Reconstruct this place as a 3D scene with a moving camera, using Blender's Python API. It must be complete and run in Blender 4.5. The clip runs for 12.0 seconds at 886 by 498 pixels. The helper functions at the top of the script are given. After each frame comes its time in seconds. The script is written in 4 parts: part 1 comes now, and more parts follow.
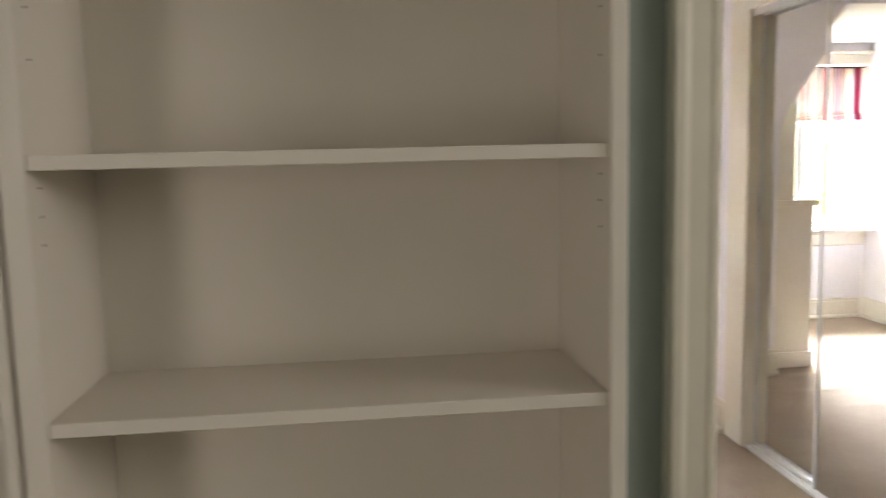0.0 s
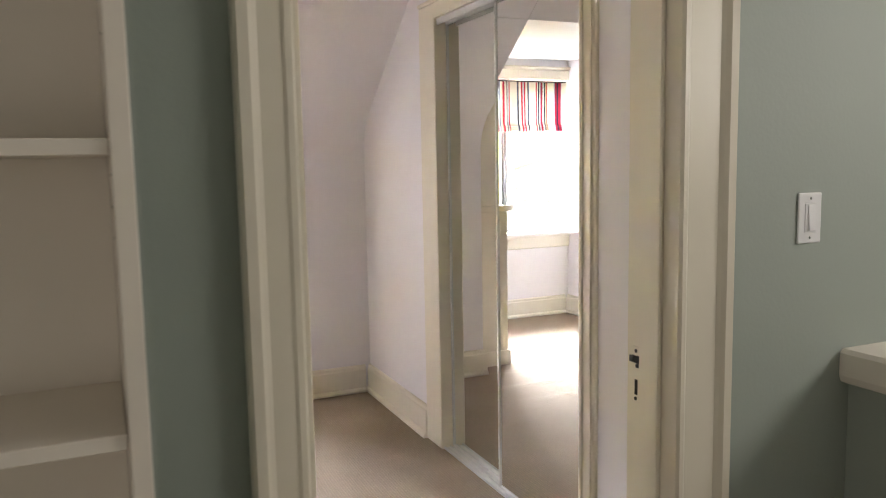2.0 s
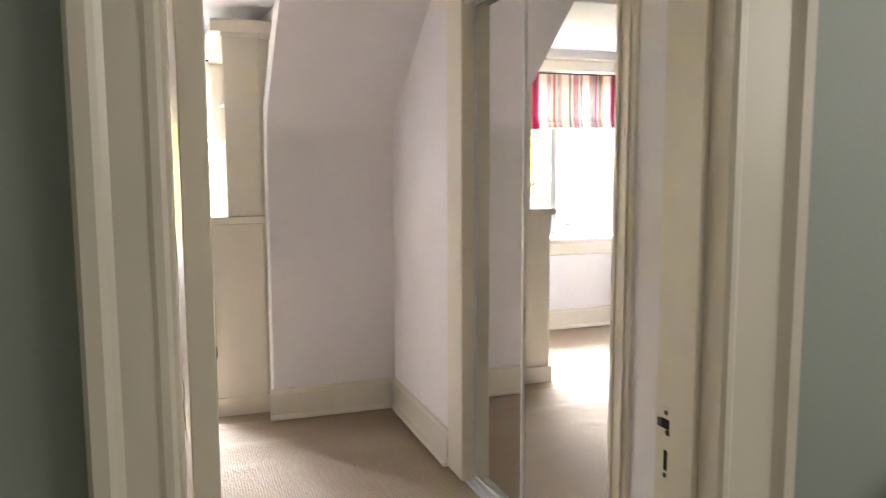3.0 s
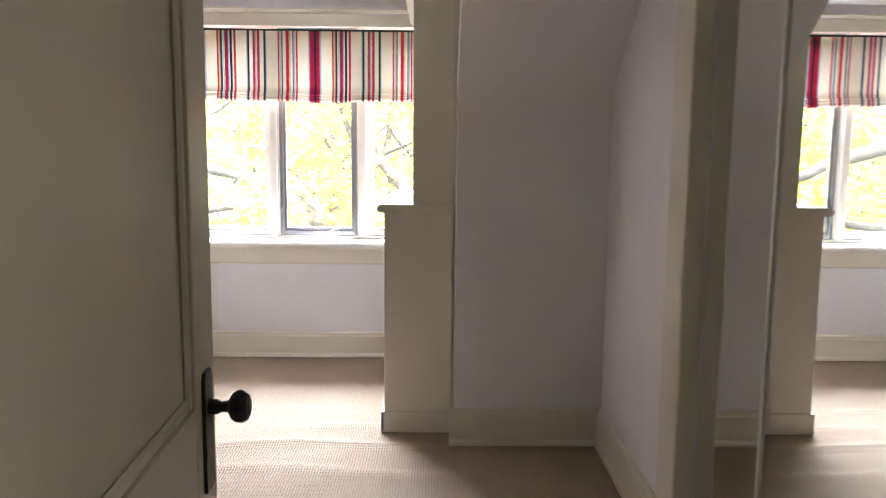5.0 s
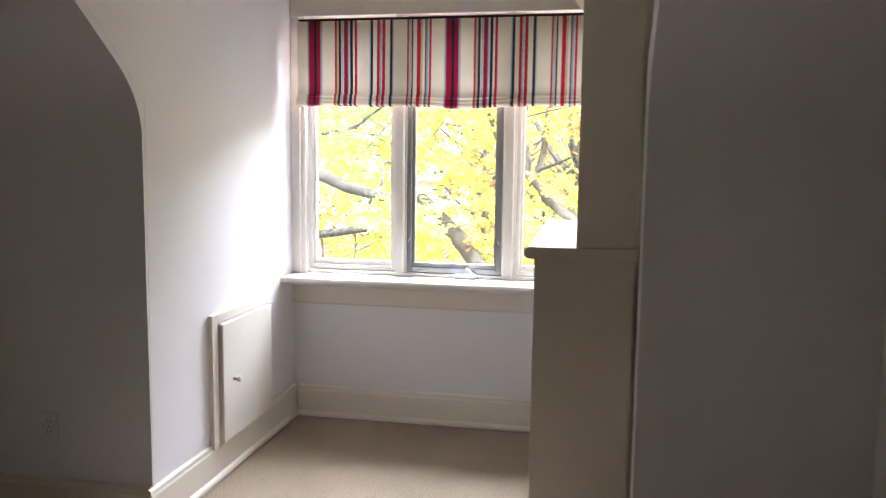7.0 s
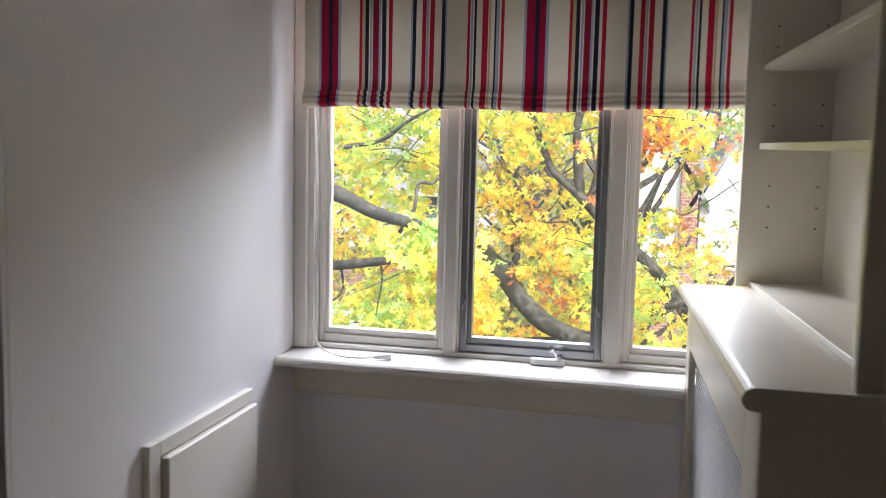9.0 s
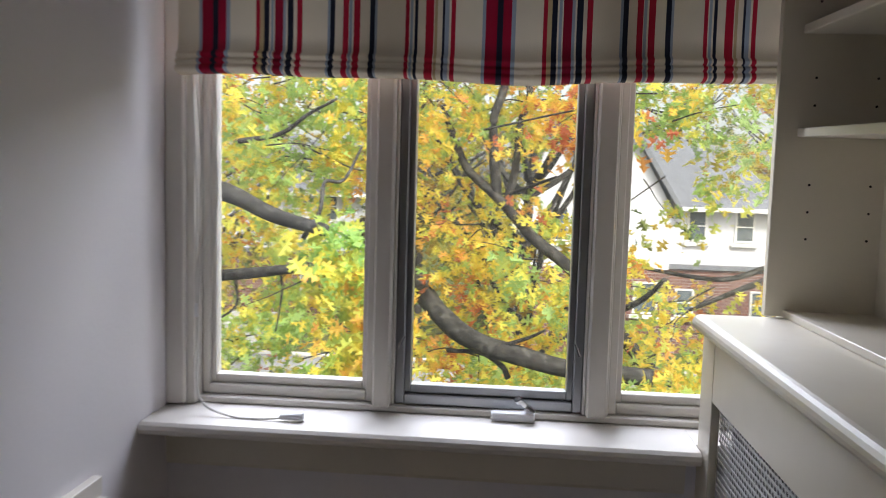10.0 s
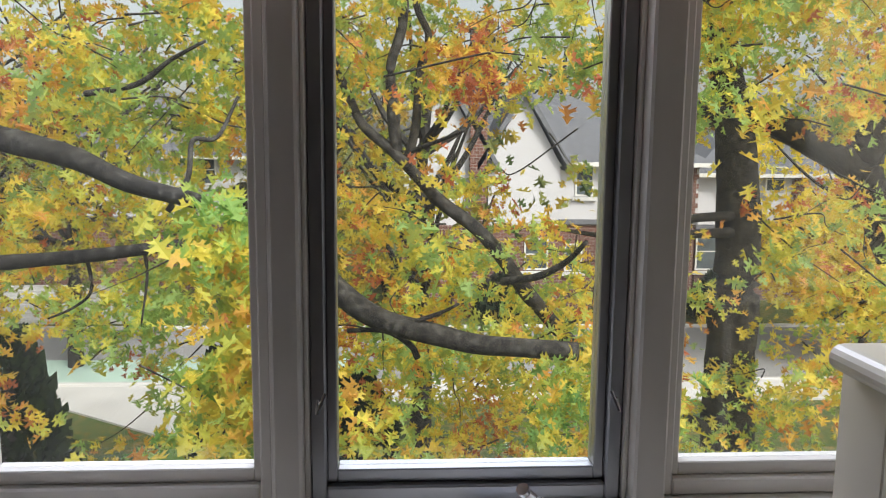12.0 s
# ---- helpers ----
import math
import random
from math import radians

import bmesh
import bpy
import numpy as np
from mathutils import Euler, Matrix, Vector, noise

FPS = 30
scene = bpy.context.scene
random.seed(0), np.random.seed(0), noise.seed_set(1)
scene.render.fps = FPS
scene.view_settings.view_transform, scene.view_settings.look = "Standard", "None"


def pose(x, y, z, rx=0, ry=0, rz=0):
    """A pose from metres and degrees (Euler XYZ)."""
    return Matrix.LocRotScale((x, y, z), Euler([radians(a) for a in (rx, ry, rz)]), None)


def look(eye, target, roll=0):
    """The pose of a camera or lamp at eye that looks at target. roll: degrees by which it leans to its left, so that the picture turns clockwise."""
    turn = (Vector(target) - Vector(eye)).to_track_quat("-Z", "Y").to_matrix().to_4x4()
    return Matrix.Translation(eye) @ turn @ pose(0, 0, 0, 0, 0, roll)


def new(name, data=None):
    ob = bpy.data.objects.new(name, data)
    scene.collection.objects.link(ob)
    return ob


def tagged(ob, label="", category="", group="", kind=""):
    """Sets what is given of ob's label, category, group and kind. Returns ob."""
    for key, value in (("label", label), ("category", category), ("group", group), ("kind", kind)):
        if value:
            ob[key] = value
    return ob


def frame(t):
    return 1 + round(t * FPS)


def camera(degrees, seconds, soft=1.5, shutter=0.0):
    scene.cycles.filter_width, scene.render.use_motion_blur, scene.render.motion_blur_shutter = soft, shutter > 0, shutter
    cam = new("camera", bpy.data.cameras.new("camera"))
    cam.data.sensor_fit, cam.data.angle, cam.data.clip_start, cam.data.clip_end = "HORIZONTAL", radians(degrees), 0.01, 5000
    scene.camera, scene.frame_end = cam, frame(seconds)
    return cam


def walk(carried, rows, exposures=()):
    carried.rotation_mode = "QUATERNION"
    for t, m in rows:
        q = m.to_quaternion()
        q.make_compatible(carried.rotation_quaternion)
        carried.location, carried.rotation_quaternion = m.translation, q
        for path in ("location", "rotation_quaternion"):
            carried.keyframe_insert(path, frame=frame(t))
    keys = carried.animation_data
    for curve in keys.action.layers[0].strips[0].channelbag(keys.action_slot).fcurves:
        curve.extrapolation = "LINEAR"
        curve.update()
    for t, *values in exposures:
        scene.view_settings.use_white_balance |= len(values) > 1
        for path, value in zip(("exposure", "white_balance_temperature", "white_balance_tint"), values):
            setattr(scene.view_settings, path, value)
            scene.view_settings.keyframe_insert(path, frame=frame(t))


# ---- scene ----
cam = camera(59.49, 12.0, soft=1.0, shutter=0.5)
PATH = [
    (0, pose(-0.1986, 0.2068, 1.4040, 83.290, 1.342, -6.642)),
    (0.5, pose(-0.0805, 0.1871, 1.4059, 83.169, 1.507, -13.681)),
    (1, pose(0.0166, 0.1754, 1.4042, 83.251, 1.433, -19.120)),
    (1.5, pose(0.0803, 0.1836, 1.3956, 83.467, 1.337, -22.512)),
    (2, pose(0.1559, 0.2727, 1.3841, 83.555, 1.061, -23.966)),
    (2.5, pose(0.3138, 0.4367, 1.3851, 83.738, 0.578, -23.767)),
    (3, pose(0.4666, 0.5833, 1.3816, 83.433, 0.213, -19.236)),
    (3.5, pose(0.6130, 0.6748, 1.3948, 82.876, -0.257, -13.311)),
    (3.7, pose(0.6774, 0.7055, 1.3904, 82.936, -0.466, -10.864)),
    (5.3, look((0.856, 1.453, 1.332), (0.822, 3.436, 1.077), 0.6)),
    (5.5, look((0.862, 1.566, 1.338), (0.794, 3.549, 1.082), 0.7)),
    (6, look((0.865, 1.818, 1.34), (0.701, 3.796, 1.097), 0.8)),
    (6.5, look((0.845, 2.072, 1.338), (0.574, 4.04, 1.106), 0.8)),
    (7, look((0.781, 2.345, 1.349), (0.411, 4.298, 1.128), 0.7)),
    (7.5, look((0.716, 2.621, 1.352), (0.27, 4.56, 1.15), 0.7)),
    (7.7, look((0.689, 2.751, 1.352), (0.22, 4.686, 1.165), 0.8)),
    (9.3, look((0.299, 3.774, 1.4), (-0.098, 5.725, 1.216), 1.8)),
    (9.5, look((0.255, 3.909, 1.398), (-0.086, 5.871, 1.217), 1.8)),
    (10, look((0.147, 4.224, 1.38), (-0.026, 6.209, 1.202), 1.6)),
    (10.5, look((0.029, 4.482, 1.375), (0.008, 6.473, 1.188), 0.8)),
    (11, look((-0.018, 4.772, 1.359), (0.055, 6.759, 1.145), 0.5)),
    (11.5, look((-0.025, 4.992, 1.355), (0.085, 6.973, 1.108), 0.6)),
    (12, look((-0.014, 5.062, 1.352), (0.107, 7.04, 1.076), 0.6)),
]
EXPOSURES = [(0.0, 5.35), (1.0, 5.25), (2.5, 5.15), (3.0, 5.1), (3.7, 4.5), (5.3, 3.75), (6.5, 3.2), (7.5, 2.7), (9.5, 1.2), (10.5, 0.5), (12.0, 0.1)]
walk(cam, PATH, EXPOSURES)

# ---- light ----
world = bpy.data.worlds.new("sky")
scene.world = world
world.use_nodes = True
wn = world.node_tree.nodes
sky = wn.new("ShaderNodeTexSky")
sky.sky_type = "NISHITA"
sky.sun_disc = False
sky.sun_elevation = radians(38)
sky.sun_rotation = radians(150)
sky.air_density, sky.dust_density, sky.ozone_density = 1.2, 3.0, 1.0
wn["Background"].inputs["Strength"].default_value = 0.15
haze = wn.new("ShaderNodeHueSaturation")
haze.inputs["Saturation"].default_value = 0.3
world.node_tree.links.new(sky.outputs["Color"], haze.inputs["Color"])
world.node_tree.links.new(haze.outputs["Color"], wn["Background"].inputs["Color"])
sun = new("sun", bpy.data.lights.new("sun", "SUN"))
sun.data.energy, sun.data.angle, sun.data.color = 3.3, radians(14), (1.0, 0.96, 0.9)
sun.matrix_world = look((0, 0, 0), (-0.35, 0.6, -0.75))

# Added lamp outside above the window, strengthening the sky's light into the room.
sky_fill = new("window_sky_fill", bpy.data.lights.new("window_sky_fill", "AREA"))
sky_fill.data.shape, sky_fill.data.size, sky_fill.data.size_y = "RECTANGLE", 3.4, 2.3
sky_fill.data.energy, sky_fill.data.color = 192, (0.85, 0.90, 1.08)
sky_fill.matrix_world = look((-0.35, 8.5, 3.4), (0.05, 5.0, 1.0))

# ---- materials ----


def mat(name, color, rough=0.6, metal=0.0, vary=0.06, scale=3.0, bump=0.0, bump_scale=60.0, spec=0.5):
    """A painted or plain surface: broad tone drift, fine grain and a little relief."""
    m = bpy.data.materials.new(name)
    m.use_nodes = True
    nt = m.node_tree
    n, l = nt.nodes, nt.links
    b = n["Principled BSDF"]
    b.inputs["Roughness"].default_value, b.inputs["Metallic"].default_value = rough, metal
    b.inputs["Specular IOR Level"].default_value = spec
    co = n.new("ShaderNodeTexCoord")
    a = n.new("ShaderNodeTexNoise")
    a.inputs["Scale"].default_value, a.inputs["Detail"].default_value = scale, 6
    l.new(co.outputs["Object"], a.inputs["Vector"])
    r = n.new("ShaderNodeMapRange")
    r.inputs[1].default_value, r.inputs[2].default_value = 0.3, 0.7
    r.inputs[3].default_value, r.inputs[4].default_value = 1 - vary, 1 + vary
    l.new(a.outputs["Fac"], r.inputs[0])
    v = n.new("ShaderNodeVectorMath")
    v.operation = "SCALE"
    v.inputs[0].default_value = color
    l.new(r.outputs[0], v.inputs["Scale"])
    l.new(v.outputs[0], b.inputs["Base Color"])
    if bump:
        g = n.new("ShaderNodeTexNoise")
        g.inputs["Scale"].default_value, g.inputs["Detail"].default_value = bump_scale, 4
        l.new(co.outputs["Object"], g.inputs["Vector"])
        k = n.new("ShaderNodeBump")
        k.inputs["Strength"].default_value, k.inputs["Distance"].default_value = bump, 0.004
        l.new(g.outputs["Fac"], k.inputs["Height"])
        l.new(k.outputs[0], b.inputs["Normal"])
        q = n.new("ShaderNodeMapRange")
        q.inputs[3].default_value, q.inputs[4].default_value = max(0.05, rough - 0.1), min(1, rough + 0.1)
        l.new(g.outputs["Fac"], q.inputs[0])
        l.new(q.outputs[0], b.inputs["Roughness"])
    return m


WALL = mat("lilac_white_wall_paint", (0.84, 0.81, 0.825), 0.75, bump=0.12, bump_scale=90, vary=0.025, scale=1.3)
CEIL = mat("white_ceiling_paint", (0.86, 0.85, 0.85), 0.8, bump=0.1, bump_scale=80, vary=0.02)
GREEN = mat("sage_green_wall_paint", (0.34, 0.38, 0.34), 0.6, bump=0.12, bump_scale=90, vary=0.03, scale=1.3)
TRIM = mat("cream_gloss_trim_paint", (0.78, 0.725, 0.61), 0.35, bump=0.06, bump_scale=25, vary=0.03)
SHELF = mat("white_shelf_paint", (0.77, 0.72, 0.64), 0.5, bump=0.08, bump_scale=40, vary=0.03)
SASH = mat("white_window_paint", (0.78, 0.74, 0.68), 0.4, bump=0.06, bump_scale=30, vary=0.03)
ALU = mat("grey_aluminium", (0.42, 0.43, 0.44), 0.35, 0.8, vary=0.05, bump=0.05)
RAIL = mat("satin_silver_rail", (0.72, 0.72, 0.71), 0.45, 0.5, vary=0.04)
CHROME = mat("bright_chrome", (0.75, 0.75, 0.76), 0.15, 1.0, vary=0.03)
PLASTIC = mat("white_plastic", (0.82, 0.82, 0.83), 0.3, vary=0.01)
BLACK = mat("black_iron", (0.012, 0.011, 0.011), 0.3, vary=0.2, bump=0.1)
# Near-black colour for screws and rail; also paints the shade in holes, gaps.
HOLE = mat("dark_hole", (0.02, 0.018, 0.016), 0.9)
CORD = mat("white_cord", (0.75, 0.73, 0.68), 0.7)


def carpet_material():
    """Low loop pile: small uneven loops in loose rows, with traffic wear."""
    m = mat("beige_loop_carpet", (0.50, 0.40, 0.295), 0.95, vary=0.09, scale=2.2, spec=0.1)
    n, l = m.node_tree.nodes, m.node_tree.links
    co = n["Texture Coordinate"]
    wob = n.new("ShaderNodeTexNoise")
    wob.inputs["Scale"].default_value, wob.inputs["Detail"].default_value = 18.0, 3
    l.new(co.outputs["Object"], wob.inputs["Vector"])
    off = n.new("ShaderNodeVectorMath")
    off.operation = "MULTIPLY_ADD"
    off.inputs[1].default_value = (0.005, 0.005, 0.0)
    l.new(wob.outputs["Color"], off.inputs[0])
    l.new(co.outputs["Object"], off.inputs[2])
    loops = n.new("ShaderNodeTexVoronoi")
    loops.inputs["Scale"].default_value, loops.inputs["Randomness"].default_value = 84.0, 0.1
    l.new(off.outputs[0], loops.inputs["Vector"])
    fuzz = n.new("ShaderNodeTexNoise")
    fuzz.inputs["Scale"].default_value, fuzz.inputs["Detail"].default_value = 320.0, 3
    l.new(co.outputs["Object"], fuzz.inputs["Vector"])
    pile = n.new("ShaderNodeMath")
    pile.operation = "MULTIPLY_ADD"
    pile.inputs[1].default_value = -1.7
    l.new(loops.outputs["Distance"], pile.inputs[0])
    l.new(fuzz.outputs["Fac"], pile.inputs[2])
    k = n.new("ShaderNodeBump")
    k.inputs["Strength"].default_value, k.inputs["Distance"].default_value = 0.8, 0.006
    l.new(pile.outputs[0], k.inputs["Height"])
    b = n["Principled BSDF"]
    l.new(k.outputs[0], b.inputs["Normal"])
    # Pile height also scales the colour, shading the gaps between loops darker.
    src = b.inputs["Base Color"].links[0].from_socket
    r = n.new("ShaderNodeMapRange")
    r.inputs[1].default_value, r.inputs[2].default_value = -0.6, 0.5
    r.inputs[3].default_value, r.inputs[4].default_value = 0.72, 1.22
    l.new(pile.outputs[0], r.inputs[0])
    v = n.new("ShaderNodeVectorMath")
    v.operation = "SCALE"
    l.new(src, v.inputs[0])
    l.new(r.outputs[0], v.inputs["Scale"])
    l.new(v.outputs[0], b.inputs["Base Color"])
    return m


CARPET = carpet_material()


def glass_material(name, veil):
    """Clear glass; an added streaky film scatters daylight so the view washes pale."""
    m = bpy.data.materials.new(name)
    m.use_nodes = True
    n, l = m.node_tree.nodes, m.node_tree.links
    n.remove(n["Principled BSDF"])
    t, g, mx, f = n.new("ShaderNodeBsdfTransparent"), n.new("ShaderNodeBsdfGlossy"), n.new("ShaderNodeMixShader"), n.new("ShaderNodeFresnel")
    t.inputs[0].default_value = (0.96, 0.97, 0.96, 1)
    g.inputs["Roughness"].default_value = 0.02
    f.inputs["IOR"].default_value = 1.45
    film, both = n.new("ShaderNodeBsdfTranslucent"), n.new("ShaderNodeMixShader")
    film.inputs[0].default_value = (0.9, 0.9, 0.9, 1)
    co, mp, ns, mr = n.new("ShaderNodeTexCoord"), n.new("ShaderNodeMapping"), n.new("ShaderNodeTexNoise"), n.new("ShaderNodeMapRange")
    mp.inputs["Scale"].default_value = (5.0, 1.0, 1.6)
    ns.inputs["Scale"].default_value, ns.inputs["Detail"].default_value = 1.0, 5
    mr.inputs[1].default_value, mr.inputs[2].default_value = 0.35, 0.65
    mr.inputs[3].default_value, mr.inputs[4].default_value = veil * 0.7, veil * 1.3
    l.new(co.outputs["Object"], mp.inputs[0])
    l.new(mp.outputs[0], ns.inputs["Vector"])
    l.new(ns.outputs["Fac"], mr.inputs[0])
    l.new(mr.outputs[0], both.inputs[0])
    l.new(t.outputs[0], both.inputs[1])
    l.new(film.outputs[0], both.inputs[2])
    l.new(f.outputs[0], mx.inputs[0])
    l.new(both.outputs[0], mx.inputs[1])
    l.new(g.outputs[0], mx.inputs[2])
    l.new(mx.outputs[0], n["Material Output"].inputs["Surface"])
    return m


GLASS = glass_material("window_glass", 0.006)
HAZY_GLASS = glass_material("hazy_window_glass", 0.007)
MIRROR = mat("silvered_mirror", (0.86, 0.87, 0.86), 0.01, 1.0, vary=0.01)


# ---- mesh helpers ----


def box(bm, x0, x1, y0, y1, z0, z1, bevel=0.0, seg=1):
    """A box between the given bounds, its edges rounded by bevel."""
    vs = [bm.verts.new((x, y, z)) for x in (x0, x1) for y in (y0, y1) for z in (z0, z1)]
    q = ((0, 1, 3, 2), (4, 6, 7, 5), (0, 4, 5, 1), (2, 3, 7, 6), (0, 2, 6, 4), (1, 5, 7, 3))
    fs = [bm.faces.new([vs[i] for i in f]) for f in q]
    if bevel:
        es = list({e for f in fs for e in f.edges})
        bmesh.ops.bevel(bm, geom=es, offset=bevel, segments=seg, profile=0.5, affect="EDGES")
    return bm


def cyl(bm, a, b, r0, r1=None, n=12):
    """A round bar from a to b."""
    a, b = Vector(a), Vector(b)
    r1 = r0 if r1 is None else r1
    turn = (b - a).to_track_quat("Z", "Y").to_matrix().to_4x4()
    m = Matrix.Translation((a + b) / 2) @ turn
    bmesh.ops.create_cone(bm, cap_ends=True, segments=n, radius1=r0, radius2=r1, depth=(b - a).length, matrix=m)
    return bm


def prism(bm, outline, axis, a, b):
    """An outline of two coordinates drawn out along an axis from a to b."""
    def at(p, w):
        return {"x": (w, p[0], p[1]), "y": (p[0], w, p[1]), "z": (p[0], p[1], w)}[axis]
    lo = [bm.verts.new(at(p, a)) for p in outline]
    hi = [bm.verts.new(at(p, b)) for p in outline]
    k = len(outline)
    for i in range(k):
        bm.faces.new((lo[i], lo[(i + 1) % k], hi[(i + 1) % k], hi[i]))
    bm.faces.new(lo)
    bm.faces.new(hi[::-1])
    return bm


def lathe(bm, profile, m, n=20):
    """A turned shape from (radius, height) pairs, set by the matrix m."""
    rings = []
    for r, h in profile:
        rings.append([bm.verts.new(m @ Vector((r * math.cos(2 * math.pi * i / n), r * math.sin(2 * math.pi * i / n), h))) for i in range(n)])
    for p, q in zip(rings, rings[1:]):
        for i in range(n):
            bm.faces.new((p[i], p[(i + 1) % n], q[(i + 1) % n], q[i]))
    bm.faces.new(rings[0][::-1])
    bm.faces.new(rings[-1])
    return bm


def mesh_of(name, bm, material, smooth=False):
    bmesh.ops.recalc_face_normals(bm, faces=bm.faces[:])
    me = bpy.data.meshes.new(name)
    bm.to_mesh(me)
    bm.free()
    me.materials.append(material)
    if smooth:
        me.shade_smooth()
    return me


def part(name, bm, material, parent=None, label="", smooth=False):
    ob = new(name, mesh_of(name, bm, material, smooth))
    if parent is not None:
        ob.parent = parent
    if label:
        ob["label"] = label
    return ob


def structure(name, bm, material, label, category):
    return tagged(part(name, bm, material), label, category, kind="structure")


def thing(name, label, category, at=(0, 0, 0), group="", kind=""):
    e = new(name)
    e.location = at
    e.empty_display_size = 0.1
    return tagged(e, label, category, group, kind)


B = bmesh.new

# ---- plan (metres) ----
XL, XR = -0.75, 1.0          # cheeks of the dormer
YW = 6.185                     # window wall, inner face
YKR, YKL = 4.695, 4.81         # low walls beside the dormer
XC = 1.61                      # wall of the mirrored closet
YD0, YD1 = 1.56, 1.715          # wall with the doorway
DX0, DX1 = 0.457, 1.26          # doorway
SLOPE = 0.77                   # rise of the roof slope per metre
ZC = 2.45                      # room ceiling
XROOM = -2.3                   # far wall of the room


def slope_z(y, right=True):
    return 1.58 + SLOPE * (YKR - y) if right else 1.56 + SLOPE * (YKL - y)


# ---- floor ----
def ripple(x, y):
    """Low wrinkles where the stretched carpet has come loose."""
    h = 0.0
    for y0, x0, w, a, sk in ((4.68, 0.25, 0.5, 0.015, 0.0), (4.91, 0.42, 0.22, 0.010, 0.1), (5.15, 0.14, 0.1, 0.011, 0.0), (4.4, 0.3, 0.6, 0.008, -0.06), (4.05, 0.2, 0.6, 0.006, 0.08)):
        h += a * math.exp(-((y - y0 - sk * (x - x0) - 0.02 * math.sin(x * 7)) / 0.035) ** 2 - ((x - x0) / w) ** 4)
    return h


bm = B()
nx, ny = 90, 420
grid = [[bm.verts.new((XROOM + (4.1 + 2.3) * i / nx, -1.6 + (6.3 + 1.6) * j / ny,
                       ripple(XROOM + 6.4 * i / nx, -1.6 + 7.9 * j / ny) - 0.004))
         for j in range(ny + 1)] for i in range(nx + 1)]
for i in range(nx):
    for j in range(ny):
        bm.faces.new((grid[i][j], grid[i + 1][j], grid[i + 1][j + 1], grid[i][j + 1]))
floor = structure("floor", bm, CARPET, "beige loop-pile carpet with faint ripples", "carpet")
floor.data.shade_smooth()

# ---- walls of the room ----
bm = B()
box(bm, XROOM, 0.2, 1.60, YD1, -0.05, ZC)
box(bm, 0.2, DX0 - 0.02, YD0, YD1, -0.05, ZC)
box(bm, DX1 + 0.02, 4.1, YD0, YD1, -0.05, ZC)
box(bm, DX0 - 0.02, DX1 + 0.02, YD0, YD1, 2.06, ZC)
wd = structure("wall_door", bm, WALL, "wall with the doorway between hall and bedroom", "wall")
bm = B()
box(bm, 0.2035, DX0 - 0.08, YD0 - 0.004, YD0, -0.05, ZC)
box(bm, DX1 + 0.11, 4.1, YD0 - 0.004, YD0, -0.05, ZC)
structure("wall_hall", bm, GREEN, "sage green painted hall wall beside the doorway", "wall")

def soft_bend(ob):
    ob.data.shade_smooth()
    ob.data.set_sharp_from_angle(angle=radians(30))


# low walls and roof slopes, one profile with a softened bend
def slope_wall(bm, x0, x1, yk, zk, ytop, ztop):
    back = 0.12
    inner = [(yk, -0.05), (yk, zk - 0.5)]
    for i in range(13):
        u = i / 12
        inner.append((yk - 0.14 * u * u, zk - 0.14 * (1 - u) ** 2 + 0.14 * SLOPE * u * u))
    inner += [(yk - 0.5, zk + 0.5 * SLOPE), (ytop, ztop)]
    outer = [(ytop + back * 0.6, ztop + back * 0.8), (yk + back, zk + 0.08), (yk + back, -0.05)]
    prism(bm, inner + outer, "x", x0, x1)

bm = B()
slope_wall(bm, 0.937, XC + 0.1, YKR, 1.58, 3.565, 2.45)
soft_bend(structure("wall_knee_right", bm, WALL, "low white wall that bends into the roof slope", "wall"))
bm = B()
slope_wall(bm, XROOM, XL - 0.0008, YKL, 1.56, 3.654, 2.45)
soft_bend(structure("wall_knee_left", bm, WALL, "low white wall that bends into the roof slope", "wall"))
bm = B()
prism(bm, [(3.975, 2.13), (3.56, 2.45), (3.62, 2.55), (4.08, 2.2)], "x", XL - 0.0, 0.94)
structure("ceiling_slope", bm, WALL, "sloped ceiling above the dormer opening", "ceiling")
bm = B()
prism(bm, [(XROOM, 1.70), (XC + 0.1, 1.70), (XC + 0.1, 3.66), (XROOM, 3.66)], "z", ZC, ZC + 0.1)
structure("ceiling_room", bm, CEIL, "flat white ceiling of the bedroom", "ceiling")
bm = B()
prism(bm, [(3.975, 2.13), (YW + 0.2, 2.13 + 0.052 * (YW + 0.2 - 3.975)), (YW + 0.2, 2.4), (4.08, 2.3)], "x", XL - 0.15, XR + 0.15)
structure("ceiling_dormer", bm, CEIL, "white plaster ceiling of the dormer", "ceiling")
bm = B()
box(bm, XROOM - 0.1, XROOM, YD0, 5.0, -0.05, 2.55)
structure("wall_far", bm, WALL, "plain white bedroom wall", "wall")

# dormer cheeks
bm = B()
prism(bm, [(YKL + 0.003, -0.05), (YW + 0.2, -0.05), (YW + 0.2, 2.4), (3.9, 2.4), (3.9, slope_z(3.9, False) + 0.1), (YKL + 0.02, 1.56)], "x", XL - 0.1, XL)
structure("wall_cheek_left", bm, WALL, "white side wall of the dormer with an access hatch", "wall")
bm = B()
prism(bm, [(YKR + 0.06, -0.05), (YW + 0.2, -0.05), (YW + 0.2, 2.4), (3.9, 2.4), (3.9, slope_z(3.9) + 0.1), (YKR + 0.08, 1.62)], "x", XR, XR + 0.1)
structure("wall_cheek_right", bm, WALL, "white side wall of the dormer behind the bookcase", "wall")

